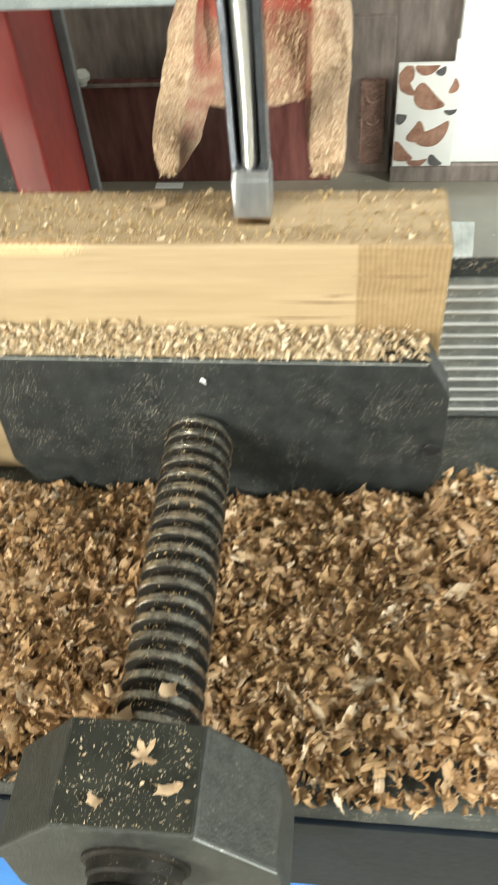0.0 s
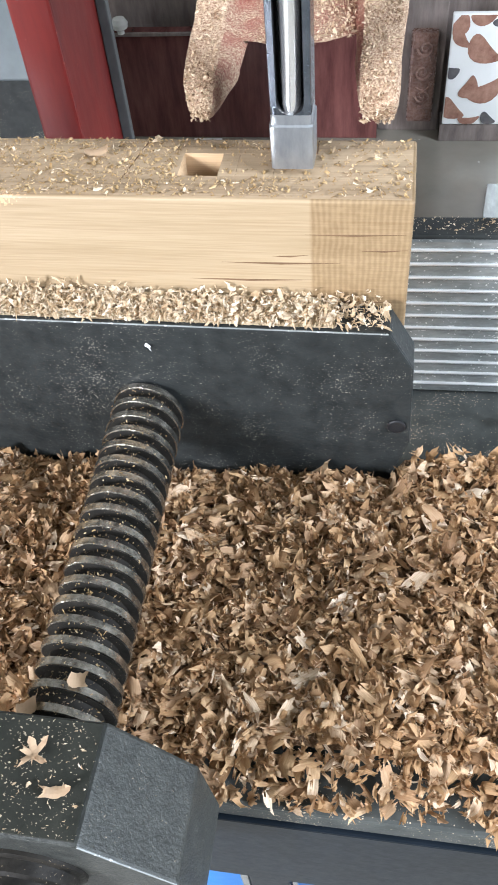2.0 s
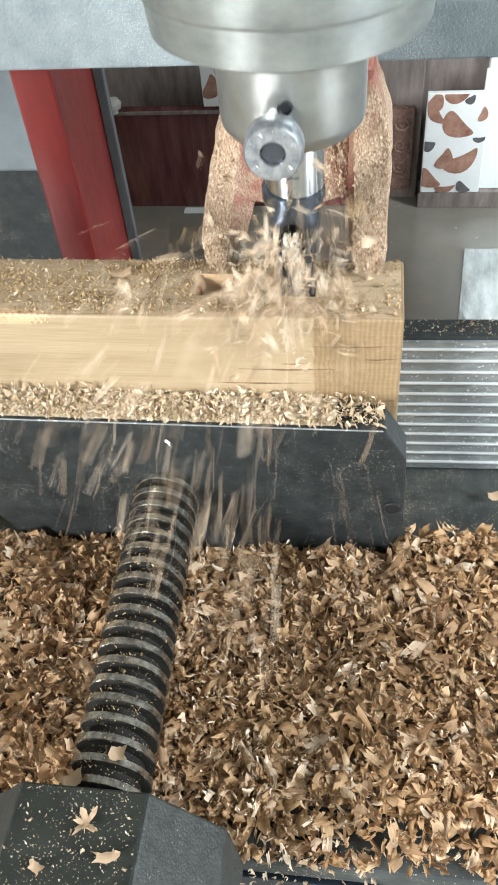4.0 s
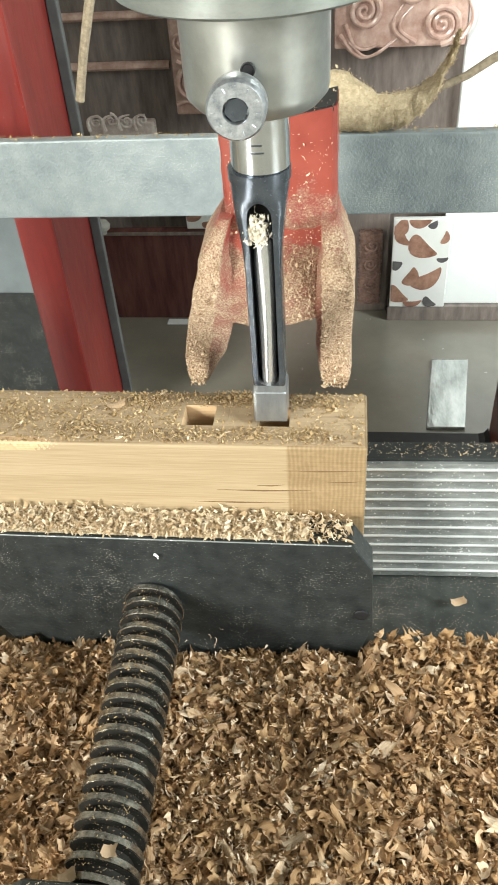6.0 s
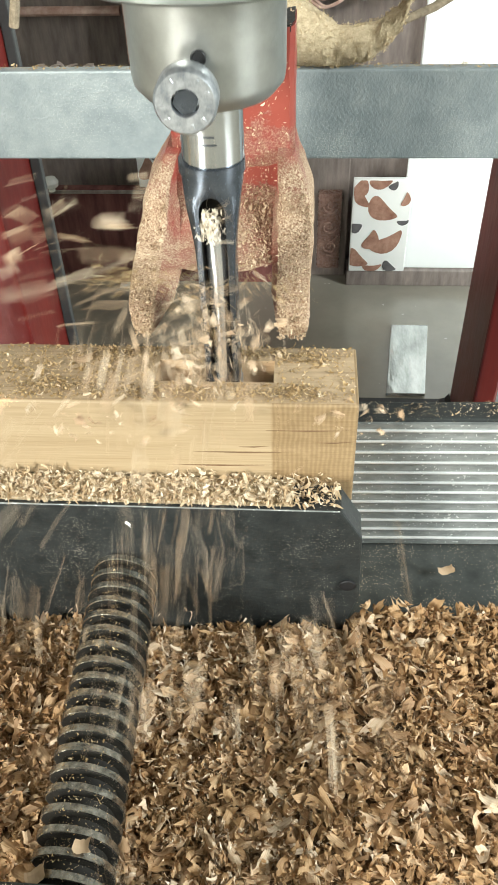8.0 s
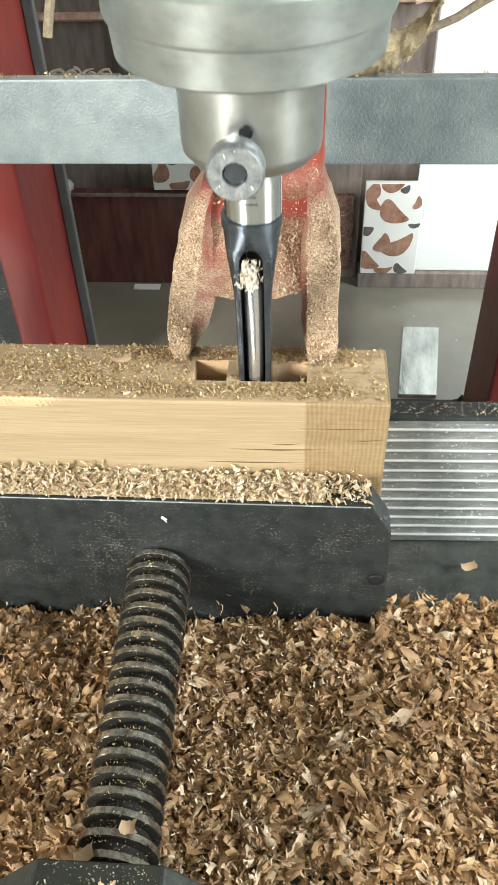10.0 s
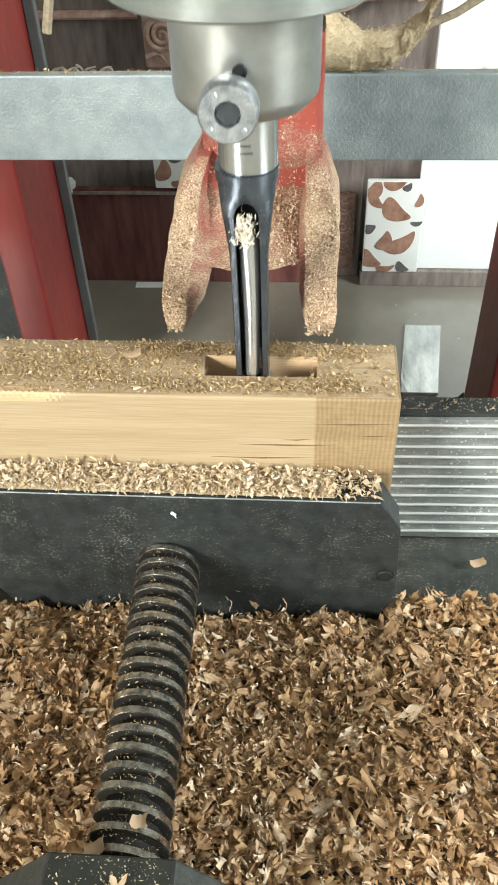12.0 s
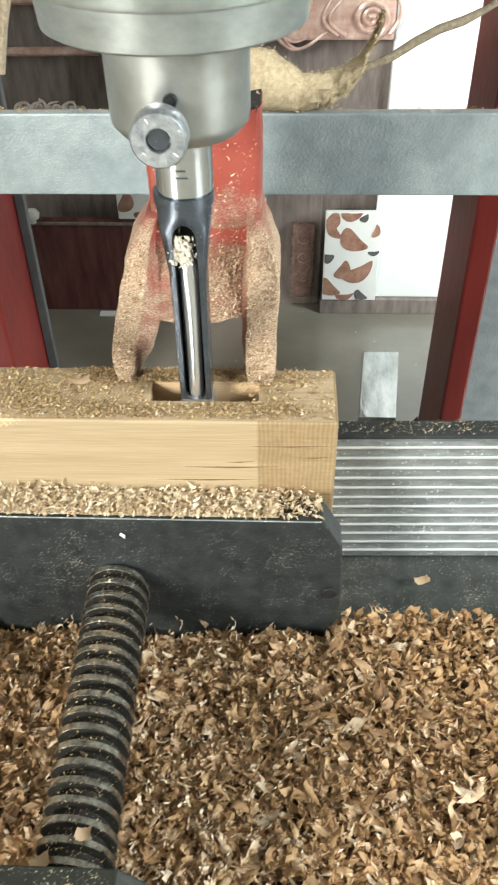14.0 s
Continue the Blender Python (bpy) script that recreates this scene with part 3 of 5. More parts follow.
def sawn_edge():
    """A rough band of saw nibs along the front top edge."""
    bm = bmesh.new()
    nx, ny, rows = 170, 7, []
    for i in range(nx + 1):
        x = -0.190 + 0.112 * i / nx
        fade = min(1, (nx - i) / 50)
        row = []
        for j in range(ny + 1):
            s = j / ny
            nib = (0.0007 * max(0, math.sin(x * 2600 + 1.6 * j)) + 0.0005 * noise.noise(Vector((x * 700, s * 5, 2)))) * fade * math.sin(math.pi * s)
            over = 0.0005 * fade - 0.0003
            row.append(bm.verts.new((x, WY0 - over - nib if s < 0.5 else WY0 - over + 0.0080 * (s - 0.5), WZ1 + over - 0.0090 * (0.5 - s) if s < 0.5 else WZ1 + over + nib)))
        rows.append(row)
    for r0, r1 in zip(rows, rows[1:]):
        for j in range(ny):
            bm.faces.new((r0[j], r1[j], r1[j + 1], r0[j + 1]))
    bmesh.ops.recalc_face_normals(bm, faces=bm.faces[:])
    return bm


part("sawn_edge", sawn_edge(), WOOD_CUT, beam, "rough sawn pale edge", smooth=True)


def waste(name, x0, x1):
    """The wood that the chisel breaks out and sinks into the mortise."""
    ob = thing(name, (-0.10, 0.286, WZ0), "waste wood block in the mortise, cut loose by the chisel", "wood waste")
    part("waste_body", box(x0 + 0.00003, x1 - 0.00003, HY0 + 0.00003, HY1 - 0.00003, 0.905, WZ1 - 0.00005), WOOD_TOP, ob)
    return ob


waste_right = waste("waste_block", -0.0045, HX1)
waste_middle = waste("waste_block", -0.0172, -0.0045)
waste_left = waste("waste_block", -0.0231, -0.0172)

# ---- the mortiser head ----
CX, CY = 0.0022, 0.2880
head = thing("mortiser_head", (CX, CY, 0.931), "steel mortising head with hollow chisel, collar, bolt and cast yoke", "mortising head")


def chisel_mesh():
    """A hollow square chisel: ground tip, slotted shank, flared neck and ring."""
    bm = bmesh.new()
    levels = []
    half = 0.00675
    for z, h, sq in ((0.9310, 0.00690, 14), (0.9455, 0.00700, 14), (0.9460, 0.00655, 14)):
        levels.append((z, h, sq, 0.0))
    s0, s1, sw = 0.9492, 1.0290, 0.0043
    for i in range(9):
        a = math.pi / 2 * i / 8
        levels.append((s0 + sw * (1 - math.cos(a)), 0.0065, 14, max(sw * math.sin(a), 0.0)))
    levels.append((1.000, 0.00665, 14, sw))
    levels.append((1.008, 0.0070, 9, sw))
    for i in range(9):
        a = math.pi / 2 * (1 - i / 8)
        z = s1 - sw * 1.4 * (1 - math.cos(a))
        k = (z - 1.008) / 0.024
        levels.append((z, 0.0070 + 0.0030 * min(max(k, 0), 1), 9 - 6.5 * min(max(k, 0), 1), sw * math.sin(a)))
    levels += [(1.0312, 0.0101, 2.2, 0.0), (1.0345, 0.0103, 2, 0.0), (1.0348, 0.0109, 2, 0.0), (1.0385, 0.0109, 2, 0.0), (1.0388, 0.0095, 2, 0.0)]
    n = 72
    rings = []
    for z, h, sq, w in levels:
        ring = []
        a0 = math.asin(min(w / h, 0.95))
        for i in range(n + 1):
            a = a0 + (2 * math.pi - 2 * a0) * i / n
            c, s = math.sin(a), -math.cos(a)
            k = h / (abs(c) ** sq + abs(s) ** sq) ** (1 / sq)
            if i == 0 or i == n:
                ring.append((CX + (w if i == 0 else -w), CY - h, z))
            else:
                ring.append((CX + k * c, CY + k * s, z))
        deep = 0.0085 if w > 0.0004 else 0.0
        ring.append((CX - w, CY - h + deep, z))
        ring.append((CX + w, CY - h + deep, z))
        rings.append([bm.verts.new(p) for p in ring])
    m = n + 3
    for j in range(len(rings) - 1):
        z = (levels[j][0] + levels[j + 1][0]) / 2
        for i in range(m):
            f = bm.faces.new((rings[j][i], rings[j][(i + 1) % m], rings[j + 1][(i + 1) % m], rings[j + 1][i]))
            # Slot and mouth faces go near black: recess shade put into the colour.
            f.material_index = 1 if z < 0.9494 else (2 if i >= n else 0)
    bm.faces.new(rings[0][::-1]).material_index = 2
    bm.faces.new(rings[-1])
    bmesh.ops.remove_doubles(bm, verts=bm.verts[:], dist=0.00002)
    bmesh.ops.recalc_face_normals(bm, faces=bm.faces[:])
    return bm


part("chisel", chisel_mesh(), [BLUED, GROUND, DARK], head, "blued steel hollow chisel with a ground tip", smooth=True)


def stuck_chip():
    v, f, _ = flake_soup(170, lambda g: (CX - 0.0006 + g.gauss(0, 0.0016), CY - 0.0078 + g.uniform(-0.0012, 0.001), 1.0180 + g.gauss(0, 0.0026)), (0.0026, 0.0050), random.Random(5), flat=1.3)
    bm = bmesh.new()
    vs = [bm.verts.new(q) for q in v]
    for q in f:
        bm.faces.new([vs[i] for i in q])
    return bm


def auger_mesh():
    bm = bmesh.new()
    n, rings = 32, []
    for j in range(60):
        z = 0.9300 + 0.089 * j / 59
        ring = []
        for i in range(n):
            a = 2 * math.pi * i / n
            r = 0.0035 * (1 + 0.09 * math.cos(2 * (a - z * 28)))
            ring.append(bm.verts.new((CX + r * math.cos(a), CY - 0.0018 + r * math.sin(a), z)))
        rings.append(ring)
    for r0, r1 in zip(rings, rings[1:]):
        for i in range(n):
            bm.faces.new((r0[i], r0[(i + 1) % n], r1[(i + 1) % n], r1[i]))
    bm.faces.new(rings[0][::-1])
    bm.faces.new(rings[-1])
    return bm


part("stuck_shaving", stuck_chip(), WHITE_CURL, head, "pale curl of shaving stuck in the slot")
part("auger_bit", auger_mesh(), AUGER, head, "bright spinning auger bit", smooth=True)
part("sleeve", lathe(CX + 0.0006, CY, [(0.0098, 1.0388), (0.0101, 1.0392), (0.0101, 1.0630)], 64), CHROME, head, "bright steel sleeve", smooth=True)
for zz, w in ((1.0465, 0.0030), (1.0490, 0.0022)):
    a = [radians(-90 + d) for d in (-w * 4500, -w * 1500, w * 1500, w * 4500)]
    part("engraved_mark", prism([(CX + 0.0006 + 0.01015 * math.cos(q), CY + 0.01015 * math.sin(q)) for q in a] + [(CX + 0.0006 + 0.0098 * math.cos(q), CY + 0.0098 * math.sin(q)) for q in a[::-1]], "z", zz - 0.0003, zz + 0.0003), BLUED, head, "engraved maker's mark")
part("collar", lathe(CX + 0.0008, CY, [(0.0180, 1.0600), (0.0200, 1.0603), (0.0228, 1.0635), (0.0232, 1.0660), (0.0235, 1.0990)], 96), COLLAR, head, "satin steel collar", smooth=True)
part("flange", lathe(CX + 0.0010, CY, [(0.0395, 1.0935), (0.0412, 1.0945), (0.0420, 1.1035), (0.0421, 1.1048), (0.0430, 1.1052), (0.0435, 1.1065), (0.0435, 1.1165), (0.0422, 1.1182), (0.0330, 1.1185), (0.0330, 1.1060)], 128), CAST, head, "machined cast ring", smooth=True)
bolt = part("clamp_bolt", lathe(0.0004, 1.0695, [(0.0058, 0.2700), (0.0058, 0.2590), (0.0084, 0.2588), (0.0087, 0.2580), (0.0087, 0.2520), (0.0080, 0.2510), (0.0038, 0.2510), (0.0036, 0.2545)], 48, axis="y"), BOLT, head, "knurled socket head bolt", smooth=True)
part("hex_socket", prism([(0.0004 + 0.0036 * math.cos(radians(60 * i + 10)), 1.0695 + 0.0036 * math.sin(radians(60 * i + 10))) for i in range(6)], "y", 0.2522, 0.2540), BLUED, bolt, "dark hexagon socket")
marks = None
for i in range(11):
    a = radians(33 * i)
    mark = box(-0.0004, 0.0004, 0.2508, 0.2511, 0.0058, 0.0072, 0.0001, segments=1)
    bmesh.ops.rotate(mark, verts=mark.verts, cent=(0, 0.251, 0), matrix=Matrix.Rotation(a, 3, "Y"))
    bmesh.ops.translate(mark, verts=mark.verts, vec=(0.0004, 0, 1.0695))
    marks = join(marks, mark) if marks else mark
part("embossed_marks", marks, BOLT, bolt, "embossed marks round the bolt's face")
# Slightly proud dark disc: the cavity's shade is put into its colour.
part("cavity_shade", lathe(0.0030, 1.0766, [(0.0022, 0.2660), (0.0022, 0.2640), (0.0019, 0.2638), (0.0015, 0.2644)], 24, axis="y"), DARK, head, "dark disc painted as the shaded cavity above the bolt")
for side, x0, x1 in ((-1, -0.0405, -0.0262), (1, 0.0318, 0.0462)):
    part("yoke_arm", box(x0, x1, 0.2745, 0.3120, 1.1175, 1.300, 0.0025), CAST, head, "rough cast yoke arm")
part("yoke_back", box(-0.0400, 0.0460, 0.3125, 0.3260, 1.1175, 1.300, 0.002), DIRTY_BLACK, head, "near-black yoke back caked with pale dirt")
part("spindle", lathe(CX + 0.002, CY + 0.003, [(0.0044, 1.100), (0.0044, 1.140)], 40), CHROME, head, smooth=True)
part("chuck", lathe(CX + 0.002, CY + 0.003, [(0.0110, 1.1195), (0.0125, 1.1197), (0.0200, 1.1228), (0.0216, 1.1245), (0.0220, 1.1275), (0.0220, 1.2900)], 80), BRUSHED, head, "brushed bright steel chuck", smooth=True)


def dust_cup():
    bm = bmesh.new()
    n, m, rows = 96, 12, []
    for j in range(m + 2):
        f = min(j / m, 1)
        r = 0.0075 + (0.0329 - 0.0075) * f
        row = []
        for i in range(n):
            a = 2 * math.pi * i / n
            side = abs(math.cos(a)) ** 1.6
            p = Vector((math.cos(a) * r, math.sin(a) * r, 0))
            h = 1.1085 + 0.0085 * f ** 0.6 + 0.0110 * side * f ** 1.3 + 0.0050 * max(math.sin(a), 0) * f + 0.0010 * noise.noise(p * 260) + 0.0005 * noise.noise(p * 900)
            row.append(bm.verts.new((CX + 0.001 + p.x, CY + p.y, 1.107 if j > m else h)))
        rows.append(row)
    for r0, r1 in zip(rows, rows[1:]):
        for i in range(n):
            bm.faces.new((r0[i], r0[(i + 1) % n], r1[(i + 1) % n], r1[i]))
    return bm


part("packed_dust", dust_cup(), DUST, head, "yellow sawdust packed in the cup", smooth=True)


def cup_fuzz(g):
    a, f = g.uniform(0, 2 * math.pi), g.uniform(0.25, 1.0)
    r = 0.0075 + 0.0250 * f
    return (CX + 0.001 + r * math.cos(a), CY + r * math.sin(a), 1.1088 + 0.0085 * f ** 0.6 + 0.0110 * abs(math.cos(a)) ** 1.6 * f ** 1.3 + 0.0050 * max(math.sin(a), 0) * f)


# ---- hold-down fork ----
FY = 0.292


def fit_to_view(bm):
    """The prongs reach forward; the stem is pushed 5 cm back and widened to fit the camera's view."""
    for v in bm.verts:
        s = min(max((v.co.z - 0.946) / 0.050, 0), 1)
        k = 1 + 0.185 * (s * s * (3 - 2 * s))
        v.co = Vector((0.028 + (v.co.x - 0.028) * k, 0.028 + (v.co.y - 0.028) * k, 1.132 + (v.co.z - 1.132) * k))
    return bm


fork = thing("hold_down_fork", (0.003, 0.30, 0.9405), "red cast hold-down fork caked with sawdust", "hold-down fork")


def loft(sections, second=()):
    """Skins rings of equal length from the bottom up and closes both ends; the sides named in second take the second material."""
    bm = bmesh.new()
    rings = [[bm.verts.new(q) for q in ring] for ring in sections]
    k = len(rings[0])
    for r0, r1 in zip(rings, rings[1:]):
        for i in range(k):
            f = bm.faces.new((r0[i], r0[(i + 1) % k], r1[(i + 1) % k], r1[i]))
            f.material_index = 1 if i in second else 0
    bm.faces.new(rings[0][::-1])
    bm.faces.new(rings[-1])
    bmesh.ops.recalc_face_normals(bm, faces=bm.faces[:])
    return bm


def edge(z, pairs):
    return float(np.interp(z, [a for a, b in pairs], [b for a, b in pairs]))


OUT_L = ((0.9405, -0.0300), (0.9430, -0.0330), (0.953, -0.0340), (0.964, -0.0322), (0.986, -0.0270), (1.002, -0.0225), (1.014, -0.0150))
IN_L = ((0.9405, -0.0232), (0.9440, -0.0200), (0.960, -0.0152), (0.990, -0.0095), (1.014, -0.0080))
OUT_R = ((0.9405, 0.0330), (0.9435, 0.0350), (0.970, 0.0350), (0.990, 0.0352), (0.998, 0.0340), (1.006, 0.0310), (1.014, 0.0280))
IN_R = ((0.9405, 0.0225), (0.9440, 0.0205), (0.964, 0.0200), (0.990, 0.0195), (1.014, 0.0220))


def lump(q, amount=0.0007):
    return q + amount * noise.noise_vector(q * 170) + 0.0003 * noise.noise_vector(q * 600)


def prong(out, inner, share):
    """A prong whose front face takes a share of its width; the rest slopes back towards the web."""
    rings = []
    for i in range(34):
        z = 0.9405 + 0.0735 * i / 33
        a, b = edge(z, out), edge(z, inner)
        f = a + (b - a) * share
        d = (b - a) / abs(b - a) * 0.0016
        front = FY + 0.0030 * max(0, 1 - (z - 0.9405) / 0.004)
        rings.append([lump(Vector(q)) for q in ((a, 0.3155, z), (a, front + 0.004, z), (a + d * 0.25, front + 0.0012, z), (a + d, front, z), ((a + f) / 2, front - 0.0003, z), (f - d * 0.6, front, z),
                                                (f + d * 0.2, front + 0.0012, z), (f + (b - f) * 0.4, front + 0.008, z), (f + (b - f) * 0.8, front + 0.015, z), (b, 0.3120, z), (b, 0.3155, z))])
    return rings


def web_rings():
    """The wall between the prongs, bulging forward in its middle and turning back beside them."""
    rings = []
    for i in range(26):
        z = 0.9630 + 0.0530 * i / 25
        a = edge(z, OUT_L) + 0.004
        b = edge(z, OUT_R) - 0.003
        top = min(max((z - 0.976) / 0.026, 0), 1)
        row = []
        for j in range(15):
            s = j / 14
            x = a + (b - a) * s
            hollow = 0.3125 - 0.0095 * math.sin(math.pi * min(s * 1.12, 1)) ** 0.8 + 0.0045 * max(0, s - 0.62) / 0.38
            y = hollow * (1 - top) + 0.2985 * top
            row.append(lump(Vector((x, y, z))))
        rings.append(row + [Vector((b, 0.3150, z)), Vector((a, 0.3150, z))])
    return rings


part("web", fit_to_view(loft(web_rings())), FORK_SHADED, fork, smooth=True)
part("prong", fit_to_view(loft(prong(OUT_L, IN_L, 0.58), (6, 7, 8, 9))), [FORK, FORK_SHADED], fork, smooth=True)
part("prong", fit_to_view(loft(prong(OUT_R, IN_R, 0.80), (6, 7, 8, 9))), [FORK, FORK_SHADED], fork, smooth=True)
stem_rings = []
for i in range(14):
    s = i / 13
    ring = []
    for x, y in ((-0.0115, 0.2978), (-0.0030, 0.2972), (0.0120, 0.2972), (0.0262, 0.2978), (0.0276, 0.2995), (0.0280, 0.3030), (0.0280, 0.3160), (-0.0135, 0.3160), (-0.0135, 0.3030), (-0.0130, 0.2990)):
        rise = 0.0402 + 0.0075 * (x + 0.0135) / 0.0415
        ring.append(lump(Vector((x, y + (0.0045 * (1 - s / 0.25) if s < 0.25 and y < 0.300 else 0), 0.998 + (rise + 0.006) * s)), 0.0003))
    stem_rings.append(ring)
part("stem", fit_to_view(loft(stem_rings)), FORK, fork, smooth=True)
cap_rings = [[Vector((x - 0.0005 * (1 if x > 0 else -1), y + (0.0005 if y < 0.31 else -0.0008), 1.0408 + 0.0075 * (x + 0.0135) / 0.0415 + h)) for x, y in ((-0.0130, 0.2976), (0.0270, 0.2976), (0.0281, 0.3030), (0.0281, 0.3165), (-0.0136, 0.3165), (-0.0136, 0.3030))] for h in (0.0018, 0.0040)]
part("oily_rim", fit_to_view(loft(cap_rings)), DARK, fork, "oily black rim on the casting's top")
part("stem_rod", lathe(0.0045, 0.3560, [(0.0070, 1.0250), (0.0070, 1.330)], 32), DARK, fork, "black support rod", smooth=True)

# ---- frame behind ----
rail = thing("cross_bar", (0.0, 0.45, 0.946), "grey-green painted steel cross bar dusted with sawdust", "cross bar")
part("bar_body", box(-0.45, 0.45, 0.440, 0.447, 0.9465, 0.9905, 0.0010), BAR_PAINT, rail)
for nm, x0, x1, y0, y1 in (("red_post", -0.1935, -0.1668, 0.52, 0.60), ("red_post", 0.163, 0.1800, 0.52, 0.60)):
    p = thing(nm, ((x0 + x1) / 2, (y0 + y1) / 2, FLOOR_Z), "glossy red painted upright steel post", "post", group="red posts behind the bar")
    part("post_body", box(x0, x1, y0, y1, FLOOR_Z, 1.60, 0.002), RED_PAINT, p)
for nm, x0, x1, z0, z1, m in (("side_plate", -0.50, -0.205, 0.795, 1.55, PLATE_SHADED), ("side_plate", 0.1820, 0.50, FLOOR_Z, 1.55, BAR_PAINT)):
    p = thing(nm, ((x0 + x1) / 2, 0.62, z0), "grey-green painted machine side plate", "machine plate", group="side plates of the stand")
    part("plate_body", box(x0, x1, 0.61, 0.64, z0, z1, 0.002), m, p)
# Black box filling the dark area below the left side plate.
p = thing("black_lower_box", (-0.36, 0.70, FLOOR_Z), "black box below the left side plate", "cabinet")
part("lower_box_body", box(-0.50, -0.240, 0.645, 0.70, FLOOR_Z, 0.80, 0.003), BLACK_STEEL, p)
p = thing("frame_rail", (0.0, 0.59, 0.60), "dark lower rail with a rounded inner corner between the posts", "frame rail")
part("rail_body", prism([(-0.1580, 0.655), (0.1540, 0.655), (0.1590, 0.6567), (0.1622, 0.662), (0.1625, 0.615), (-0.1580, 0.615)], "y", 0.580, 0.600), DARK, p)

# ---- boards and samples stored behind ----
BY = 0.95


def board(name, x0, x1, z0, z1, y, material, label, category, thick=0.012):
    p = thing(name, ((x0 + x1) / 2, y, z0), label, category)
    part("board_body", box(x0, x1, y, y + thick, z0, z1, 0.0015), material, p)
    return p


board("maroon_board", -0.29, 0.015, FLOOR_Z, 0.678, 0.955, MAROON, "glossy maroon varnished board standing on the floor", "board")
board("brown_panel", -0.30, 0.16, FLOOR_Z, 1.05, 0.985, BROWN, "brown varnished wood panel standing behind the samples", "wood panel")
board("dark_panel", 0.015, 0.085, FLOOR_Z, 0.735, 0.974, BROWN, "dark brown varnished narrow panel", "wood panel")
board("white_board", 0.155, 0.42, 0.5717, 1.15, 0.975, WHITE, "plain white board standing upright", "board")
board("white_card", 0.150, 0.320, 0.572, 0.716, 0.957, WHITE, "white card sheet beside the patterned tile", "card", 0.004)
# Added board carries tile and card; stands for a brownish floor reflection.
board("reflection_board", 0.0865, 0.43, FLOOR_Z, 0.5715, 0.9500, BROWN, "brown board added for the brownish reflection under the tile and the card", "board", 0.028)
tile = board("pattern_tile", 0.0885, 0.158, 0.572, 0.694, 0.948, TILE, "white tile with brown leaf pattern", "tile", 0.008)
small_tile = board("cream_tile", -0.165, -0.10, 0.684, 0.735, 0.948, TILE, "small white tile with brown leaf pattern", "tile", 0.008)


def leaf_print(parent, x0, x1, z0, z1, u, v, length, width, turn, ink, layer):
    """A printed leaf shape lying in the glaze of a tile."""
    w = x1 - x0
    cx, cz = x0 + u * w, z0 + v * (z1 - z0)
    c, d = math.cos(radians(turn)), math.sin(radians(turn))
    pts = []
    for i in range(20):
        a = 2 * math.pi * i / 20
        px, pz = 0.5 * length * math.cos(a), 0.5 * width * math.sin(a) * (1 - 0.35 * math.cos(a)) + 0.18 * length * math.cos(a) ** 2 - 0.09 * length
        x = min(max(cx + w * (px * c - pz * d), x0 + 0.001), x1 - 0.001)
        z = min(max(cz + w * (px * d + pz * c), z0 + 0.001), z1 - 0.001)
        pts.append((x, z))
    part("leaf_print", prism(pts, "y", 0.9478 - 0.00005 * layer, 0.9482), ink, parent)


for layer, (u, v, length, width, turn, ink) in enumerate(((0.12, 0.92, 0.34, 0.20, 60, TILE_BROWN), (0.17, 0.80, 0.34, 0.15, -55, TILE_BROWN), (0.46, 0.965, 0.34, 0.13, 5, TILE_BROWN), (0.68, 0.94, 0.16, 0.10, 40, TILE_DARK),
                                       (0.52, 0.69, 0.50, 0.27, -38, TILE_BROWN), (0.90, 0.56, 0.20, 0.07, 10, TILE_DARK), (0.64, 0.34, 0.56, 0.24, 32, TILE_BROWN), (0.36, 0.36, 0.34, 0.20, 65, TILE_BROWN),
                                       (0.08, 0.50, 0.20, 0.15, 10, TILE_DARK), (0.13, 0.15, 0.40, 0.22, -40, TILE_BROWN), (0.72, 0.06, 0.24, 0.13, -35, TILE_DARK), (0.42, 0.05, 0.30, 0.10, 8, TILE_BROWN), (0.90, 0.80, 0.22, 0.10, 75, TILE_BROWN))):
    leaf_print(tile, 0.0885, 0.158, 0.572, 0.694, u, v, length * 1.15, width * 1.2, turn, ink, layer)
for layer, (u, v, length, width, turn, ink) in enumerate(((0.16, 0.45, 0.45, 0.26, 70, TILE_BROWN), (0.50, 0.12, 0.40, 0.20, 15, TILE_BROWN), (0.85, 0.35, 0.40, 0.22, -60, TILE_BROWN), (0.40, 0.75, 0.30, 0.16, -20, TILE_DARK))):
    leaf_print(small_tile, -0.165, -0.10, 0.684, 0.735, u, v, length, width, turn, ink, layer)


def ridge(points, radius, thin=0.35):
    """A carved ridge along a line of (x, y, z), thinning towards its end."""
    bm = bmesh.new()
    k, rings = 8, []
    for i, c in enumerate(points):
        c = Vector(c)
        d = (Vector(points[min(i + 1, len(points) - 1)]) - Vector(points[max(i - 1, 0)])).normalized()
        side = d.cross(Vector((0, 1, 0)))
        w = radius * (1 - (1 - thin) * i / (len(points) - 1))
        rings.append([bm.verts.new(c + side * (w * math.cos(2 * math.pi * j / k)) + Vector((0, w * math.sin(2 * math.pi * j / k), 0))) for j in range(k)])
    for r0, r1 in zip(rings, rings[1:]):
        for j in range(k):
            bm.faces.new((r0[j], r0[(j + 1) % k], r1[(j + 1) % k], r1[j]))
    bm.faces.new(rings[0])
    bm.faces.new(rings[-1])
    bmesh.ops.recalc_face_normals(bm, faces=bm.faces[:])
    return bm


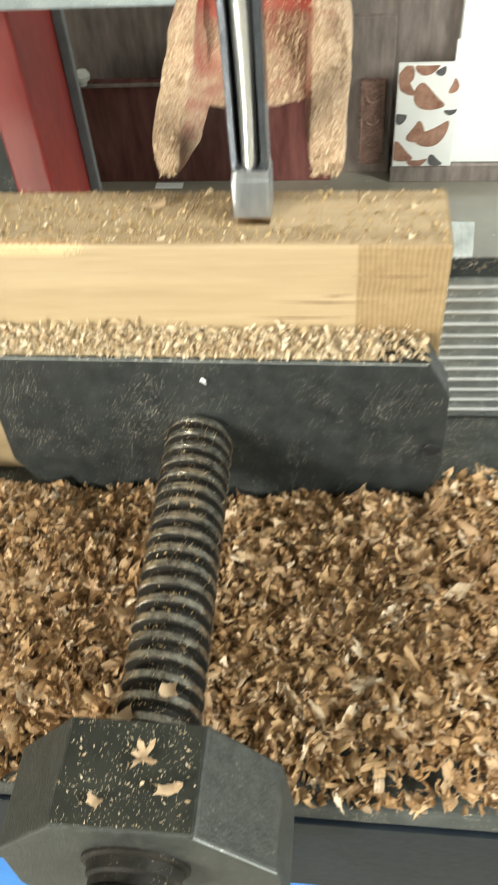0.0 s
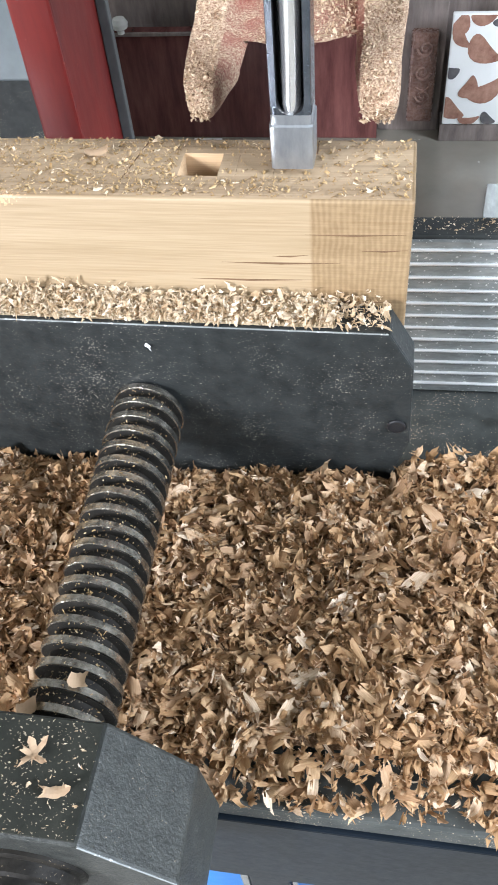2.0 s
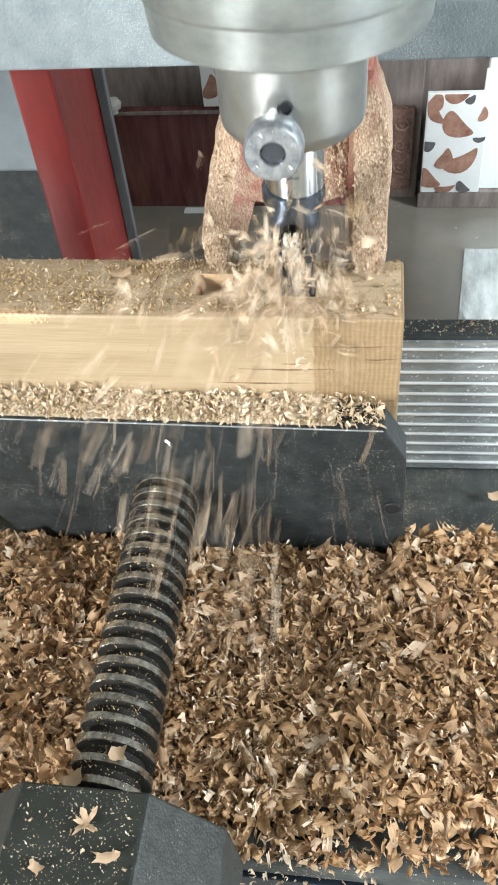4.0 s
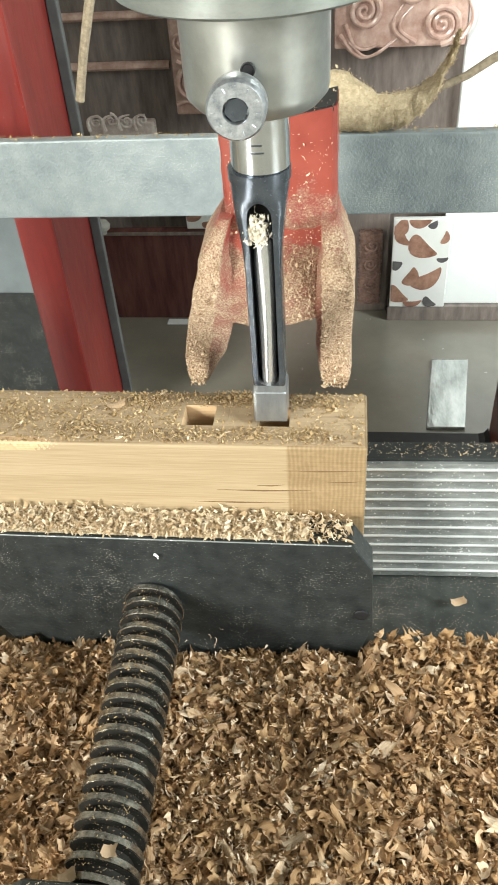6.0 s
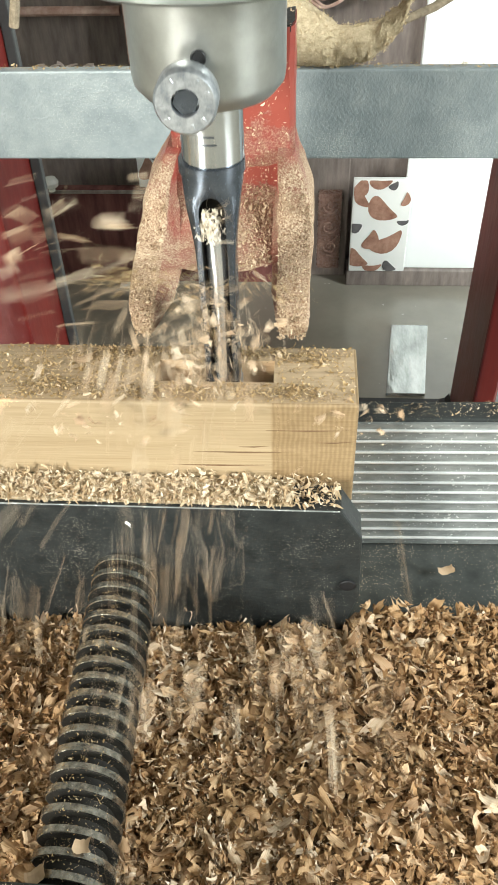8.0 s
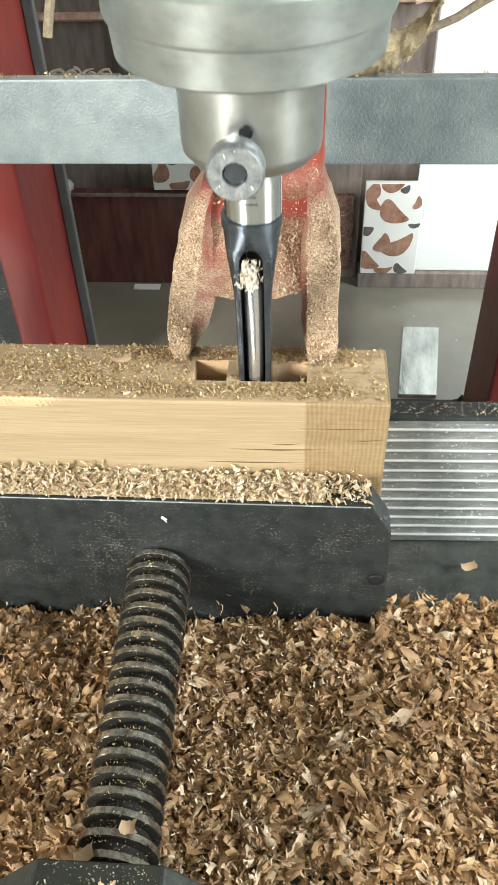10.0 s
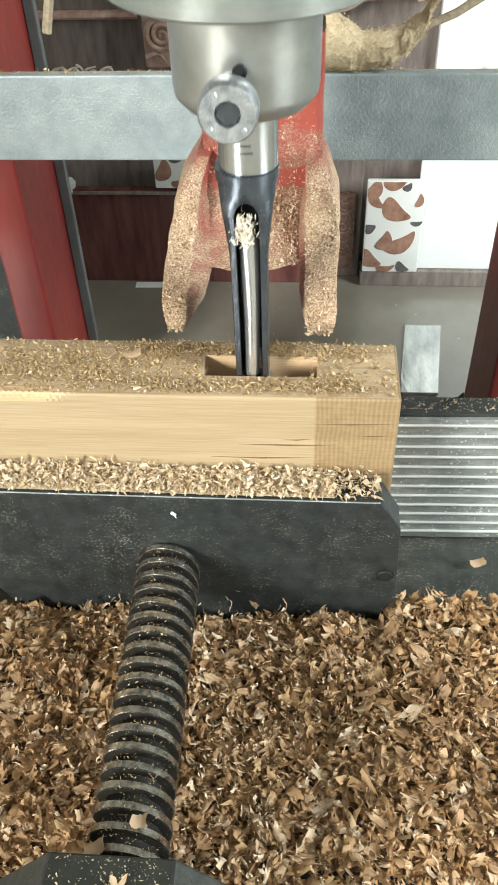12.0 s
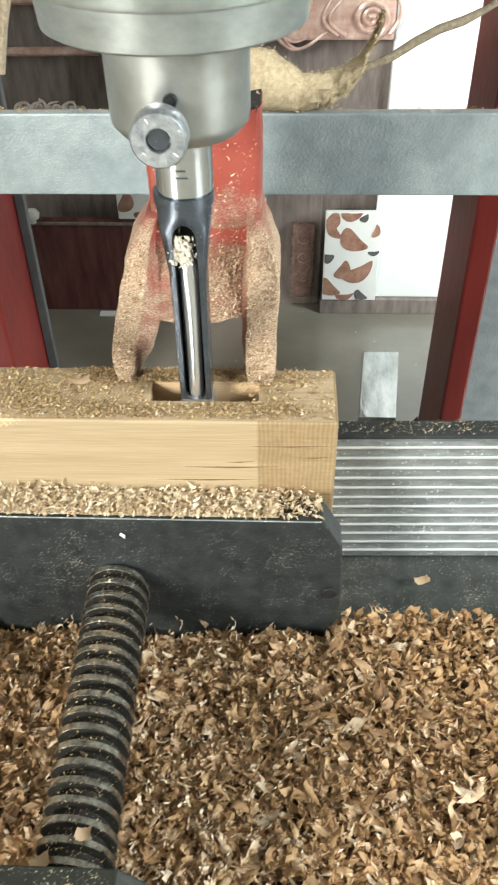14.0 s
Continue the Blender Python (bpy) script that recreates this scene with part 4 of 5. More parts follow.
def spiral(cx, y, cz, r, turns, start=0.0, flip=1):
    out = []
    for i in range(56):
        q = i / 55
        a = radians(start) + flip * turns * 2 * math.pi * q
        out.append((cx + r * (1 - 0.92 * q) * math.cos(a), y, cz + r * (1 - 0.92 * q) * math.sin(a)))
    return out


def swirl(x0, z0, x1, z1, bow, y):
    """A bowed leaf line from one point to another."""
    out = []
    for i in range(18):
        q = i / 17
        b = bow * math.sin(math.pi * q)
        out.append((x0 + (x1 - x0) * q - b * (z1 - z0), y, z0 + (z1 - z0) * q + b * (x1 - x0)))
    return out


def carving(name, x0, x1, z0, z1, label, wood, scrolls, swirls, y=0.9635):
    p = thing(name, ((x0 + x1) / 2, y, z0), label, "carving")
    part("carving_block", box(x0, x1, y, y + 0.020, z0, z1, 0.003), wood, p)
    for cx, cz, r, turns, start, flip in scrolls:
        part("scroll", ridge(spiral(cx, y - 0.0006, cz, r, turns, start, flip), r * 0.20, 0.5), wood, p, smooth=True)
    for a, b, c, d, bow, w in swirls:
        part("leaf_swirl", ridge(swirl(a, b, c, d, bow, y - 0.0004), w, 0.3), wood, p, smooth=True)
    return p


carving("scroll_carving", -0.1640, -0.1130, 0.8180, 0.9700, "glossy reddish wooden board carved with scrolls and leaves", CARVED,
        ((-0.1430, 0.8520, 0.0175, 2.3, 120, 1), (-0.1510, 0.8960, 0.0110, 1.8, -60, -1), (-0.1215, 0.8330, 0.0070, 1.5, 0, 1), (-0.1530, 0.9280, 0.0090, 1.7, 90, 1)),
        ((-0.1200, 0.8420, -0.1180, 0.8800, 0.25, 0.0034), (-0.1620, 0.8300, -0.1400, 0.8230, 0.3, 0.0030), (-0.1580, 0.8760, -0.1300, 0.8850, -0.3, 0.0034), (-0.1300, 0.8950, -0.1400, 0.9300, 0.3, 0.0034), (-0.1270, 0.8220, -0.1160, 0.8260, 0.3, 0.0026)))
carving("scroll_carving", 0.0150, 0.1530, 0.8830, 0.9700, "glossy reddish wooden panel carved with large scrolls and leaf lines", CARVED,
        ((0.1266, 0.9050, 0.0195, 2.6, -90, 1), (0.0460, 0.9200, 0.0170, 2.2, 40, -1), (0.0960, 0.9400, 0.0150, 2.0, 150, 1)),
        ((0.0200, 0.8980, 0.0760, 0.8900, -0.35, 0.0030), (0.0260, 0.9080, 0.0820, 0.8930, -0.45, 0.0026), (0.0930, 0.8880, 0.0860, 0.9250, 0.35, 0.0032), (0.1010, 0.8880, 0.0960, 0.9230, 0.45, 0.0030), (0.0300, 0.8900, 0.0620, 0.8870, -0.2, 0.0024), (0.1480, 0.8900, 0.1500, 0.9300, -0.2, 0.0026)))
carving("scroll_carving", 0.0480, 0.0770, 0.5660, 0.6690, "dark brown wooden strip carved with small scrolls", DARK_CARVED,
        ((0.0640, 0.6520, 0.0095, 1.7, 180, 1), (0.0620, 0.6250, 0.0090, 1.7, 0, -1), (0.0640, 0.5980, 0.0085, 1.6, 180, 1)),
        ((0.0560, 0.6400, 0.0730, 0.6330, 0.4, 0.0020), (0.0730, 0.6150, 0.0560, 0.6080, 0.4, 0.0020), (0.0600, 0.5850, 0.0700, 0.5720, 0.3, 0.0018)))
for a, b in (((-0.0304, 0.0863, 0.8713), (-0.0097, 0.0863, 0.8449)), ((-0.0304, 0.0868, 0.8714), (-0.0304, 0.1162, 0.8714))):
    part("worn_edge", ridge([tuple(a[q] + (b[q] - a[q]) * i / 9 for q in range(3)) for i in range(10)], 0.00035, 0.7), GROOVE_STEEL, block, "bright worn edge")
for z in (0.8640, 0.9160):
    p = thing("panel_moulding", (-0.23, 0.978, z), "reddish wooden moulding across the brown panel", "moulding")
    part("moulding_body", prism([(0.9845, z), (0.9790, z), (0.9760, z + 0.003), (0.9775, z + 0.006), (0.9800, z + 0.0075), (0.9845, z + 0.0085)], "x", -0.300, -0.1700), CARVED, p, smooth=True)

# Added for a bright floor reflection; outline fitted to the camera's view.
p = thing("reflection_plate", (0.154, 0.806, FLOOR_Z), "shiny pale plate added to imitate a bright reflection in the floor", "offcut")
part("plate_body", prism([(0.1240, 0.7290), (0.1660, 0.7290), (0.1815, 0.8580), (0.1385, 0.8580)], "z", FLOOR_Z + 0.0002, FLOOR_Z + 0.004, 0.0008), POLISHED, p)

p = thing("steel_strip", (-0.163, 0.597, FLOOR_Z), "narrow dark grey steel strip along the red post", "steel strip")
part("strip_body", box(-0.1664, -0.1590, 0.594, 0.6005, FLOOR_Z, 1.58, 0.001), GREY_STRIP, p)
carving("leaf_carving", -0.2750, -0.1950, 0.7800, 0.8080, "whitish carved strip of scrolls and leaves on the panel", CARVED_PALE,
        tuple((-0.2640 + 0.0185 * i, 0.8085 + 0.002 * (i % 2), 0.0080, 1.5, 90 * i, 1 - 2 * (i % 2)) for i in range(4)),
        tuple((-0.2730 + 0.0185 * i, 0.7980, -0.2600 + 0.0185 * i, 0.8165, 0.35, 0.0026) for i in range(4)), 0.974)
p = thing("wooden_knob", (-0.272, 0.945, 0.678), "small pale turned knob on the maroon board", "knob")
part("knob_body", lathe(-0.272, 0.949, [(0.004, 0.6785), (0.004, 0.682), (0.0085, 0.685), (0.0095, 0.690), (0.0065, 0.695), (0.002, 0.6965)], 24), CREAM, p, smooth=True)
p = thing("white_block", (-0.188, 0.945, FLOOR_Z), "small white block on the floor", "block")
part("block_body", box(-0.205, -0.170, 0.938, 0.950, FLOOR_Z, 0.552, 0.001), WHITE, p)
# Lighter line for the maroon board's bright top edge.
p = thing("board_edge", (-0.14, 0.952, 0.674), "thin line lighter than the maroon board, along its top edge", "edge strip")
part("edge_body", box(-0.288, 0.013, 0.9515, 0.9545, 0.6735, 0.6775, 0.0008), BROWN, p)

# under the table
p = thing("blue_crate", (0.0, 0.2, FLOOR_Z), "blue plastic crate under the work table", "crate")
part("crate_body", box(-0.25, 0.061, 0.127, 0.33, FLOOR_Z, 0.695, 0.004), BLUE, p)
for x, r in ((-0.0097, 0.0023), (0.0119, 0.0016)):
    p = thing("steel_rod", (x, 0.123, FLOOR_Z), "bright upright steel rod under the table", "rod", group="rods under the table")
    part("rod_body", lathe(x, 0.1230, [(r, FLOOR_Z), (r, 0.6995)], 20), CHROME, p, smooth=True)
# Black box filling the dark stretch between the two rods.
p = thing("black_upright", (0.0015, 0.123, FLOOR_Z), "black upright box between the steel rods", "column")
part("column_body", box(-0.0072, 0.0101, 0.1205, 0.1255, FLOOR_Z, 0.6995, 0.001), BLUE_BLACK, p)

# ---- shavings ----


def soup_object(name, soup, material, base, label, category, parent=None):
    me = soup_mesh(name, soup, base)
    me.materials.append(material)
    ob = new(name, me)
    if parent:
        ob.parent = parent
        ob["kind"] = "stuff"
        ob["label"] = label
    else:
        ob.location = base
        tagged(ob, label, category, "", "stuff")
    return ob


def bed_height(x, y):
    h = 0.8135 + 0.004 * noise.noise(Vector((x * 22, y * 22, 0.3))) + 0.0025 * noise.noise(Vector((x * 60, y * 60, 4)))
    if y > 0.225:
        h -= 0.006 * min(max((0.5 - abs(x + 0.03) / 0.1), 0), 0.5) * 2 * (y - 0.225) / 0.03
    if y > 0.215 and x < 0.046:
        h -= 0.0045 * (y - 0.215) / 0.035
    if x > 0.045 and y > 0.225:
        h += 0.004
    if y < 0.145:
        h -= (0.145 - y) * 0.5
    return max(h, 0.8025)


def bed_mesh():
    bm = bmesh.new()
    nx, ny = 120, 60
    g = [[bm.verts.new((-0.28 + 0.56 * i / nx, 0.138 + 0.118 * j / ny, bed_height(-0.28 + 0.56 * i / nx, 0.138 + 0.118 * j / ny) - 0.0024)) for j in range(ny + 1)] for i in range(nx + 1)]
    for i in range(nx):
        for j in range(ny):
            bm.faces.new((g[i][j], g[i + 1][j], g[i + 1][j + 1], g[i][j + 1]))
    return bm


def over_bed(rng):
    x, y = rng.uniform(-0.19, 0.17), rng.uniform(0.1205, 0.270)
    if y > 0.2495 and x < 0.048:
        y = 0.2495 - rng.random() * 0.02
    if y > 0.257:
        return None
    if y < 0.140 and rng.random() < (0.140 - y) / 0.024 * (0.95 if x > 0.03 else 0.6):
        return None
    return (x, y, bed_height(x, y) + rng.uniform(-0.002, 0.0025))


chips = thing("shavings_heap", (0.0, 0.19, 0.8), "deep bed of curled brown wood shavings on the table", "wood shavings", "stuff")
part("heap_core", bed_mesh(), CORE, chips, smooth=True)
soup_object("shavings", flake_soup(15500, over_bed, (0.0055, 0.0118), random.Random(4), curl=(0.4, 1.9), flat=0.52, nv=5, wide=0.58), FLAKES, (0.0, 0.19, 0.8), "curled brown wood shavings", "", chips)


def curl_mesh(k):
    """One broad curled shaving with split ends."""
    r = random.Random(300 + k)
    length = r.uniform(0.0080, 0.0130)
    width = length * r.uniform(0.32, 0.62)
    pts, quads = frayed(r, length, width, r.uniform(0.35, 1.3) * r.choice((-1, 1)), r.uniform(-0.7, 0.7), r.uniform(-0.8, 0.8), 8, 7)
    me = bpy.data.meshes.new("shaving")
    me.from_pydata([tuple(q) for q in pts], [], quads)
    uv = me.uv_layers.new(name="fibre")
    uv.data.foreach_set("uv", [c for f in quads for q in f for c in (pts[q].x * 300 + k, pts[q].y * 300)])
    me.shade_smooth()
    me.materials.append(SINGLE)
    return me


CURLS = [curl_mesh(k) for k in range(16)]
pick = random.Random(77)
for k in range(300):
    x, y = pick.uniform(-0.125, 0.10), pick.uniform(0.122, 0.247)
    one = new("shaving", CURLS[k % 16])
    one.parent = chips
    one.matrix_basis = Matrix.Translation(-chips.location) @ pose(x, y, bed_height(x, y) + pick.uniform(0.0005, 0.0035), pick.gauss(0, 24), pick.gauss(0, 24), pick.uniform(0, 360))


def over_jaw(rng):
    x = rng.uniform(-0.138, 0.036)
    y = rng.uniform(0.2535, 0.2668)
    if x > 0.02 and rng.random() < 0.5:
        return None
    return (x, y, 0.8880 + (0.0005 + rng.random() ** 2 * (0.0035 + 0.0030 * noise.noise(Vector((x * 70, 0, 3))))) * (0.3 + (y - 0.2535) / 0.012))


jaw_chips = thing("jaw_shavings", (-0.05, 0.26, 0.8865), "ridge of pale shavings lying on the vise jaw", "wood shavings", "stuff")
part("ridge_core", prism([(0.2545, 0.8866), (0.2668, 0.8866), (0.2668, 0.8895), (0.2600, 0.8882)], "x", -0.135, 0.018), DUST, jaw_chips)
soup_object("curls", flake_soup(300, over_jaw, (0.0040, 0.0085), random.Random(8), flat=0.5, nv=4, wide=0.5), PALE_FLAKES, (-0.05, 0.26, 0.8865), "broad pale wood curls", "", jaw_chips)
soup_object("shavings", flake_soup(2500, over_jaw, (0.0018, 0.0052), random.Random(7), flat=0.7, nv=3, wide=0.3), PALE_FLAKES, (-0.05, 0.26, 0.8865), "pale wood shavings", "", jaw_chips)


def over_beam(rng):
    x = 0.041 - 0.19 * rng.random() ** 1.0
    y = rng.uniform(WY0 + 0.001, WY1 - 0.001)
    if HX0 - 0.001 < x < HX1 + 0.001 and HY0 - 0.001 < y < HY1 + 0.001:
        return None
    if x > 0.0 and rng.random() < 0.45:
        return None
    return (x, y, WZ1 + 0.0003 + 0.0004 * rng.random())


beam_dust = thing("beam_sawdust", (-0.05, 0.286, WZ1), "fine yellow sawdust lying on the timber's top", "sawdust", "stuff")
soup_object("dust", flake_soup(3200, over_beam, (0.0008, 0.0024), random.Random(9), flat=0.35), FINE_DUST, (-0.05, 0.286, WZ1), "fine yellow sawdust", "", beam_dust)
soup_object("crumbs", flake_soup(260, over_beam, (0.0016, 0.0036), random.Random(19), flat=0.35), PALE_FLAKES, (-0.05, 0.286, WZ1), "coarser pale wood crumbs", "", beam_dust)

for ob, x0, x1 in ((waste_right, -0.0045, HX1), (waste_middle, -0.0172, -0.0045), (waste_left, -0.0231, -0.0172)):
    soup_object("dust", flake_soup(int((x1 - x0) * 4500), lambda g: (g.uniform(x0 + 0.001, x1 - 0.001), g.uniform(HY0 + 0.001, HY1 - 0.001), WZ1 + 0.0004), (0.0006, 0.0016), random.Random(41), flat=0.3), FINE_DUST, (-0.10, 0.286, WZ0), "fine yellow sawdust", "", ob)


def over_fork(rng):
    x, z = rng.uniform(-0.034, 0.035), 0.9415 + 0.0600 * rng.random() ** 1.2
    left, right, inner = edge(z, OUT_L), edge(z, OUT_R), edge(z, IN_L)
    if x < left + 0.001 or x > right - 0.001:
        return None
    if x < left + (inner - left) * 0.55 or x > 0.0228:
        y = FY - 0.0002
    elif z < 0.9635 or x < inner + 0.004 or x > 0.0195:
        return None
    else:
        s = (x - left - 0.004) / (right - left - 0.007)
        top = min(max((z - 0.976) / 0.026, 0), 1)
        y = (0.3125 - 0.0095 * math.sin(math.pi * min(s * 1.12, 1)) ** 0.8) * (1 - top) + 0.2985 * top - 0.0003
    return fitted_to_view(x, y, z)


# Same shift away from the camera as the casting's, fitted to the view.
def fitted_to_view(x, y, z):
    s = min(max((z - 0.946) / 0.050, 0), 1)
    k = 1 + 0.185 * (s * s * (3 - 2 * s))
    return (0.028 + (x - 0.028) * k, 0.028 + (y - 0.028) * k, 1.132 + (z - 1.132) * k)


soup_object("rim_chips", flake_soup(80, lambda g: (lambda x: fitted_to_view(x, g.uniform(0.2972, 0.312), 1.0449 + 0.0075 * (x + 0.0135) / 0.0415))(g.uniform(-0.012, 0.027)), (0.0008, 0.0026), random.Random(52), flat=0.8), FORK_DUST, tuple(fork.location), "chips lying on the oily rim", "", fork)
soup_object("stuck_chips", flake_soup(420, lambda g: fitted_to_view(g.uniform(-0.011, 0.0265), 0.2970, 1.003 + 0.040 * g.random() ** 1.5), (0.0006, 0.0019), random.Random(51), flat=1.2), PALE_FLAKES, tuple(fork.location), "bright chips stuck on the red casting", "", fork)
soup_object("caked_sawdust", flake_soup(4600, over_fork, (0.0008, 0.0026), random.Random(11), flat=1.2), FORK_DUST, tuple(fork.location), "pale sawdust caked on the prongs", "", fork)


def over_rail_edge(rng):
    x = rng.uniform(0.043, 0.16)
    return (x, rng.uniform(0.3095, 0.3195) + (x - 0.042) * math.tan(radians(WOOD_YAW)), 0.8866 + rng.random() * 0.0008)


table_dust = thing("fence_sawdust", (0.1, 0.32, 0.8862), "scattered pale shavings on the fence top", "sawdust", "stuff")
soup_object("dust", flake_soup(420, over_rail_edge, (0.0006, 0.0018), random.Random(12), flat=0.4), PALE_FLAKES, (0.1, 0.32, 0.8862), "pale wood crumbs", "", table_dust)


def over_block(rng):
    return (rng.uniform(-0.069, -0.0315), rng.uniform(0.0875, 0.1155), 0.8724 + rng.random() * 0.0006)


def over_screw(rng):
    y, a = rng.uniform(0.118, 0.250), rng.gauss(0, 0.6)
    k = (y - 0.1155) / 0.138
    r = 0.0141 if rng.random() < 0.35 else 0.0112
    return (-0.0506 - 0.0035 * k + r * math.sin(a), y, BZ + r * math.cos(a))


soup_object("crumb_dust", flake_soup(1500, over_screw, (0.0005, 0.0015), random.Random(15), flat=0.6), FINE_DUST, tuple(screw.location), "wood crumbs stuck in the thread", "", screw)
block_dust = thing("block_shavings", (-0.05, 0.107, 0.872), "pale shavings scattered on the bearing block", "wood shavings", "stuff")
soup_object("dust", flake_soup(90, over_block, (0.0007, 0.0020), random.Random(14), flat=0.3), PALE_FLAKES, (-0.05, 0.107, 0.872), "pale wood crumbs", "", block_dust)


def big_flake(name, place, length, width, rot, curl, material, label):
    rng = random.Random(len(name) + int(place[0] * 10000))
    bm = bmesh.new()
    nu, nv = 8, 4
    g = []
    for i in range(nu):
        u = i / (nu - 1) - 0.5
        row = []
        for j in range(nv):
            v = j / (nv - 1) - 0.5
            a = curl * u * 2
            row.append(bm.verts.new((length * math.sin(a) / (2 * curl) + (rng.uniform(-.14, .14) * length if i in (0, nu - 1) else 0), v * width * rng.uniform(0.75, 1.05), length * (1 - math.cos(a)) / (2 * curl) + 0.3 * width * (0.25 - v * v))))
        g.append(row)
    for i in range(nu - 1):
        for j in range(nv - 1):
            bm.faces.new((g[i][j], g[i + 1][j], g[i + 1][j + 1], g[i][j + 1]))
    me = bpy.data.meshes.new(name)
    bm.to_mesh(me)
    bm.free()
    me.materials.append(material)
    ob = new(name, me)
    ob.matrix_world = pose(*place, *rot)
    return tagged(ob, label, "wood shaving")


loose = [
    big_flake("shaving", (-0.0470, 0.1062, 0.8730), 0.0100, 0.0017, (0, 0, 52), 0.8, LOOSE, "pale splayed shaving lying on the bearing block"),
    big_flake("shaving", (-0.0470, 0.1065, 0.8733), 0.0072, 0.0021, (0, 0, 118), 0.9, LOOSE, "pale splayed shaving lying on the bearing block"),
    big_flake("shaving", (-0.0462, 0.1052, 0.8731), 0.0082, 0.0016, (0, 0, 158), 0.7, LOOSE, "pale splayed shaving lying on the bearing block"),
    big_flake("shaving", (-0.0385, 0.0975, 0.8730), 0.0075, 0.0030, (0, 0, 12), 1.0, LOOSE, "tan shaving lying on the bearing block"),
    big_flake("shaving", (-0.0580, 0.0930, 0.8730), 0.0048, 0.0028, (0, 0, -25), 1.0, LOOSE, "pale shaving lying on the bearing block"),
    big_flake("shaving", (-0.0462, 0.1322, 0.8588), 0.0058, 0.0046, (8, 0, 5), 0.7, LOOSE, "square tan chip stuck on the screw"),
    big_flake("shaving", (-0.0590, 0.1240, 0.8560), 0.0085, 0.0050, (0, -25, 25), 0.6, LOOSE, "tan chip stuck on the screw"),
    big_flake("shaving", (-0.0494, 0.2520, 0.8767), 0.0040, 0.0020, (80, 0, -35), 0.3, WHITE, "white fleck stuck on the jaw"),
    big_flake("shaving", (0.0927, 0.2901, 0.8040), 0.0085, 0.0046, (12, 0, 20), 1.0, LOOSE, "pale chip lying on the table bed"),
    big_flake("shaving", (-0.0666, 0.2919, 0.9300), 0.0080, 0.0050, (0, 0, 25), 0.4, LOOSE, "pale curled chip lying on the timber"),
]

# sawdust and string on the cross bar
CORD = (-0.0360, -0.1078, 1.250, 1.0080)


def clump_mesh():
    bm = bmesh.new()
    n, k = 70, 26
    pts = [(0.010, 1.012, 0.008), (0.026, 1.006, 0.014), (0.045, 0.999, 0.009), (0.062, 1.001, 0.009), (0.074, 1.010, 0.008), (0.081, 1.026, 0.005), (0.083, 1.034, 0.003)]
    rings = []
    for i in range(n):
        s = i / (n - 1) * (len(pts) - 1)
        a = min(int(s), len(pts) - 2)
        f = s - a
        x, z, r = [pts[a][q] * (1 - f) + pts[a + 1][q] * f for q in range(3)]
        ring = []
        for j in range(k):
            t = 2 * math.pi * j / k
            p = Vector((x + 0.25 * r * math.cos(t), 0.4455 + r * 0.8 * math.sin(t), z + r * math.cos(t)))
            p += 0.0013 * noise.noise_vector(p * 200) + 0.0009 * noise.noise_vector(p * 700)
            p.z = max(p.z, 0.9905)
            ring.append(bm.verts.new(p))
        rings.append(ring)
    for r0, r1 in zip(rings, rings[1:]):
        for j in range(k):
            bm.faces.new((r0[j], r0[(j + 1) % k], r1[(j + 1) % k], r1[j]))
    bm.faces.new(rings[0])
    bm.faces.new(rings[-1])
    bmesh.ops.recalc_face_normals(bm, faces=bm.faces[:])
    return bm


p = thing("sawdust_clump", (0.05, 0.4455, 0.9905), "yellow sawdust clump hanging on the cross bar", "sawdust", "stuff")
part("clump_body", clump_mesh(), DUST, p, smooth=True)


def tube(points, r, n=10):
    bm = bmesh.new()
    rings = []
    for i, c in enumerate(points):
        c = Vector(c)
        d = (Vector(points[min(i + 1, len(points) - 1)]) - Vector(points[max(i - 1, 0)])).normalized()
        u = d.cross(Vector((0, 1, 0.3))).normalized()
        w = d.cross(u)
        rr = r * (1 + 0.3 * noise.noise(c * 150))
        rings.append([bm.verts.new(c + rr * (u * math.cos(2 * math.pi * j / n) + w * math.sin(2 * math.pi * j / n))) for j in range(n)])
    for r0, r1 in zip(rings, rings[1:]):
        for j in range(n):
            bm.faces.new((r0[j], r0[(j + 1) % n], r1[(j + 1) % n], r1[j]))
    bm.faces.new(rings[0])
    bm.faces.new(rings[-1])
    bmesh.ops.recalc_face_normals(bm, faces=bm.faces[:])
    return bm


soup_object("bar_dust", flake_soup(900, lambda g: (g.uniform(-0.16, 0.20), g.uniform(0.4405, 0.4465), 0.9910 + 0.0006 * g.random()), (0.0007, 0.0022), random.Random(31), flat=0.4), FINE_DUST, tuple(rail.location), "sawdust lying along the bar's top", "", rail)
spots = [tuple(v.co + Vector((0.05, 0.4455, 0.9905))) for v in bpy.data.objects["clump_body"].data.vertices]
soup_object("loose_dust", flake_soup(5200, lambda g: (lambda q: (q[0] + g.gauss(0, 0.0006), q[1] + g.gauss(0, 0.0006), max(q[2] + g.gauss(0, 0.0007), 0.991)))(g.choice(spots)), (0.0007, 0.0021), random.Random(33), flat=1.3), CLUMP_DUST, (0.05, 0.4455, 0.9905), "loose yellow sawdust", "", bpy.data.objects["sawdust_clump"])
soup_object("cup_dust", flake_soup(1700, cup_fuzz, (0.0006, 0.0017), random.Random(35), flat=0.9), FINE_DUST, tuple(head.location), "loose sawdust in the cup", "", head)
p = thing("dusty_cable", (0.10, 0.4455, 1.0), "thin dark cable furred with sawdust above the bar", "cable")
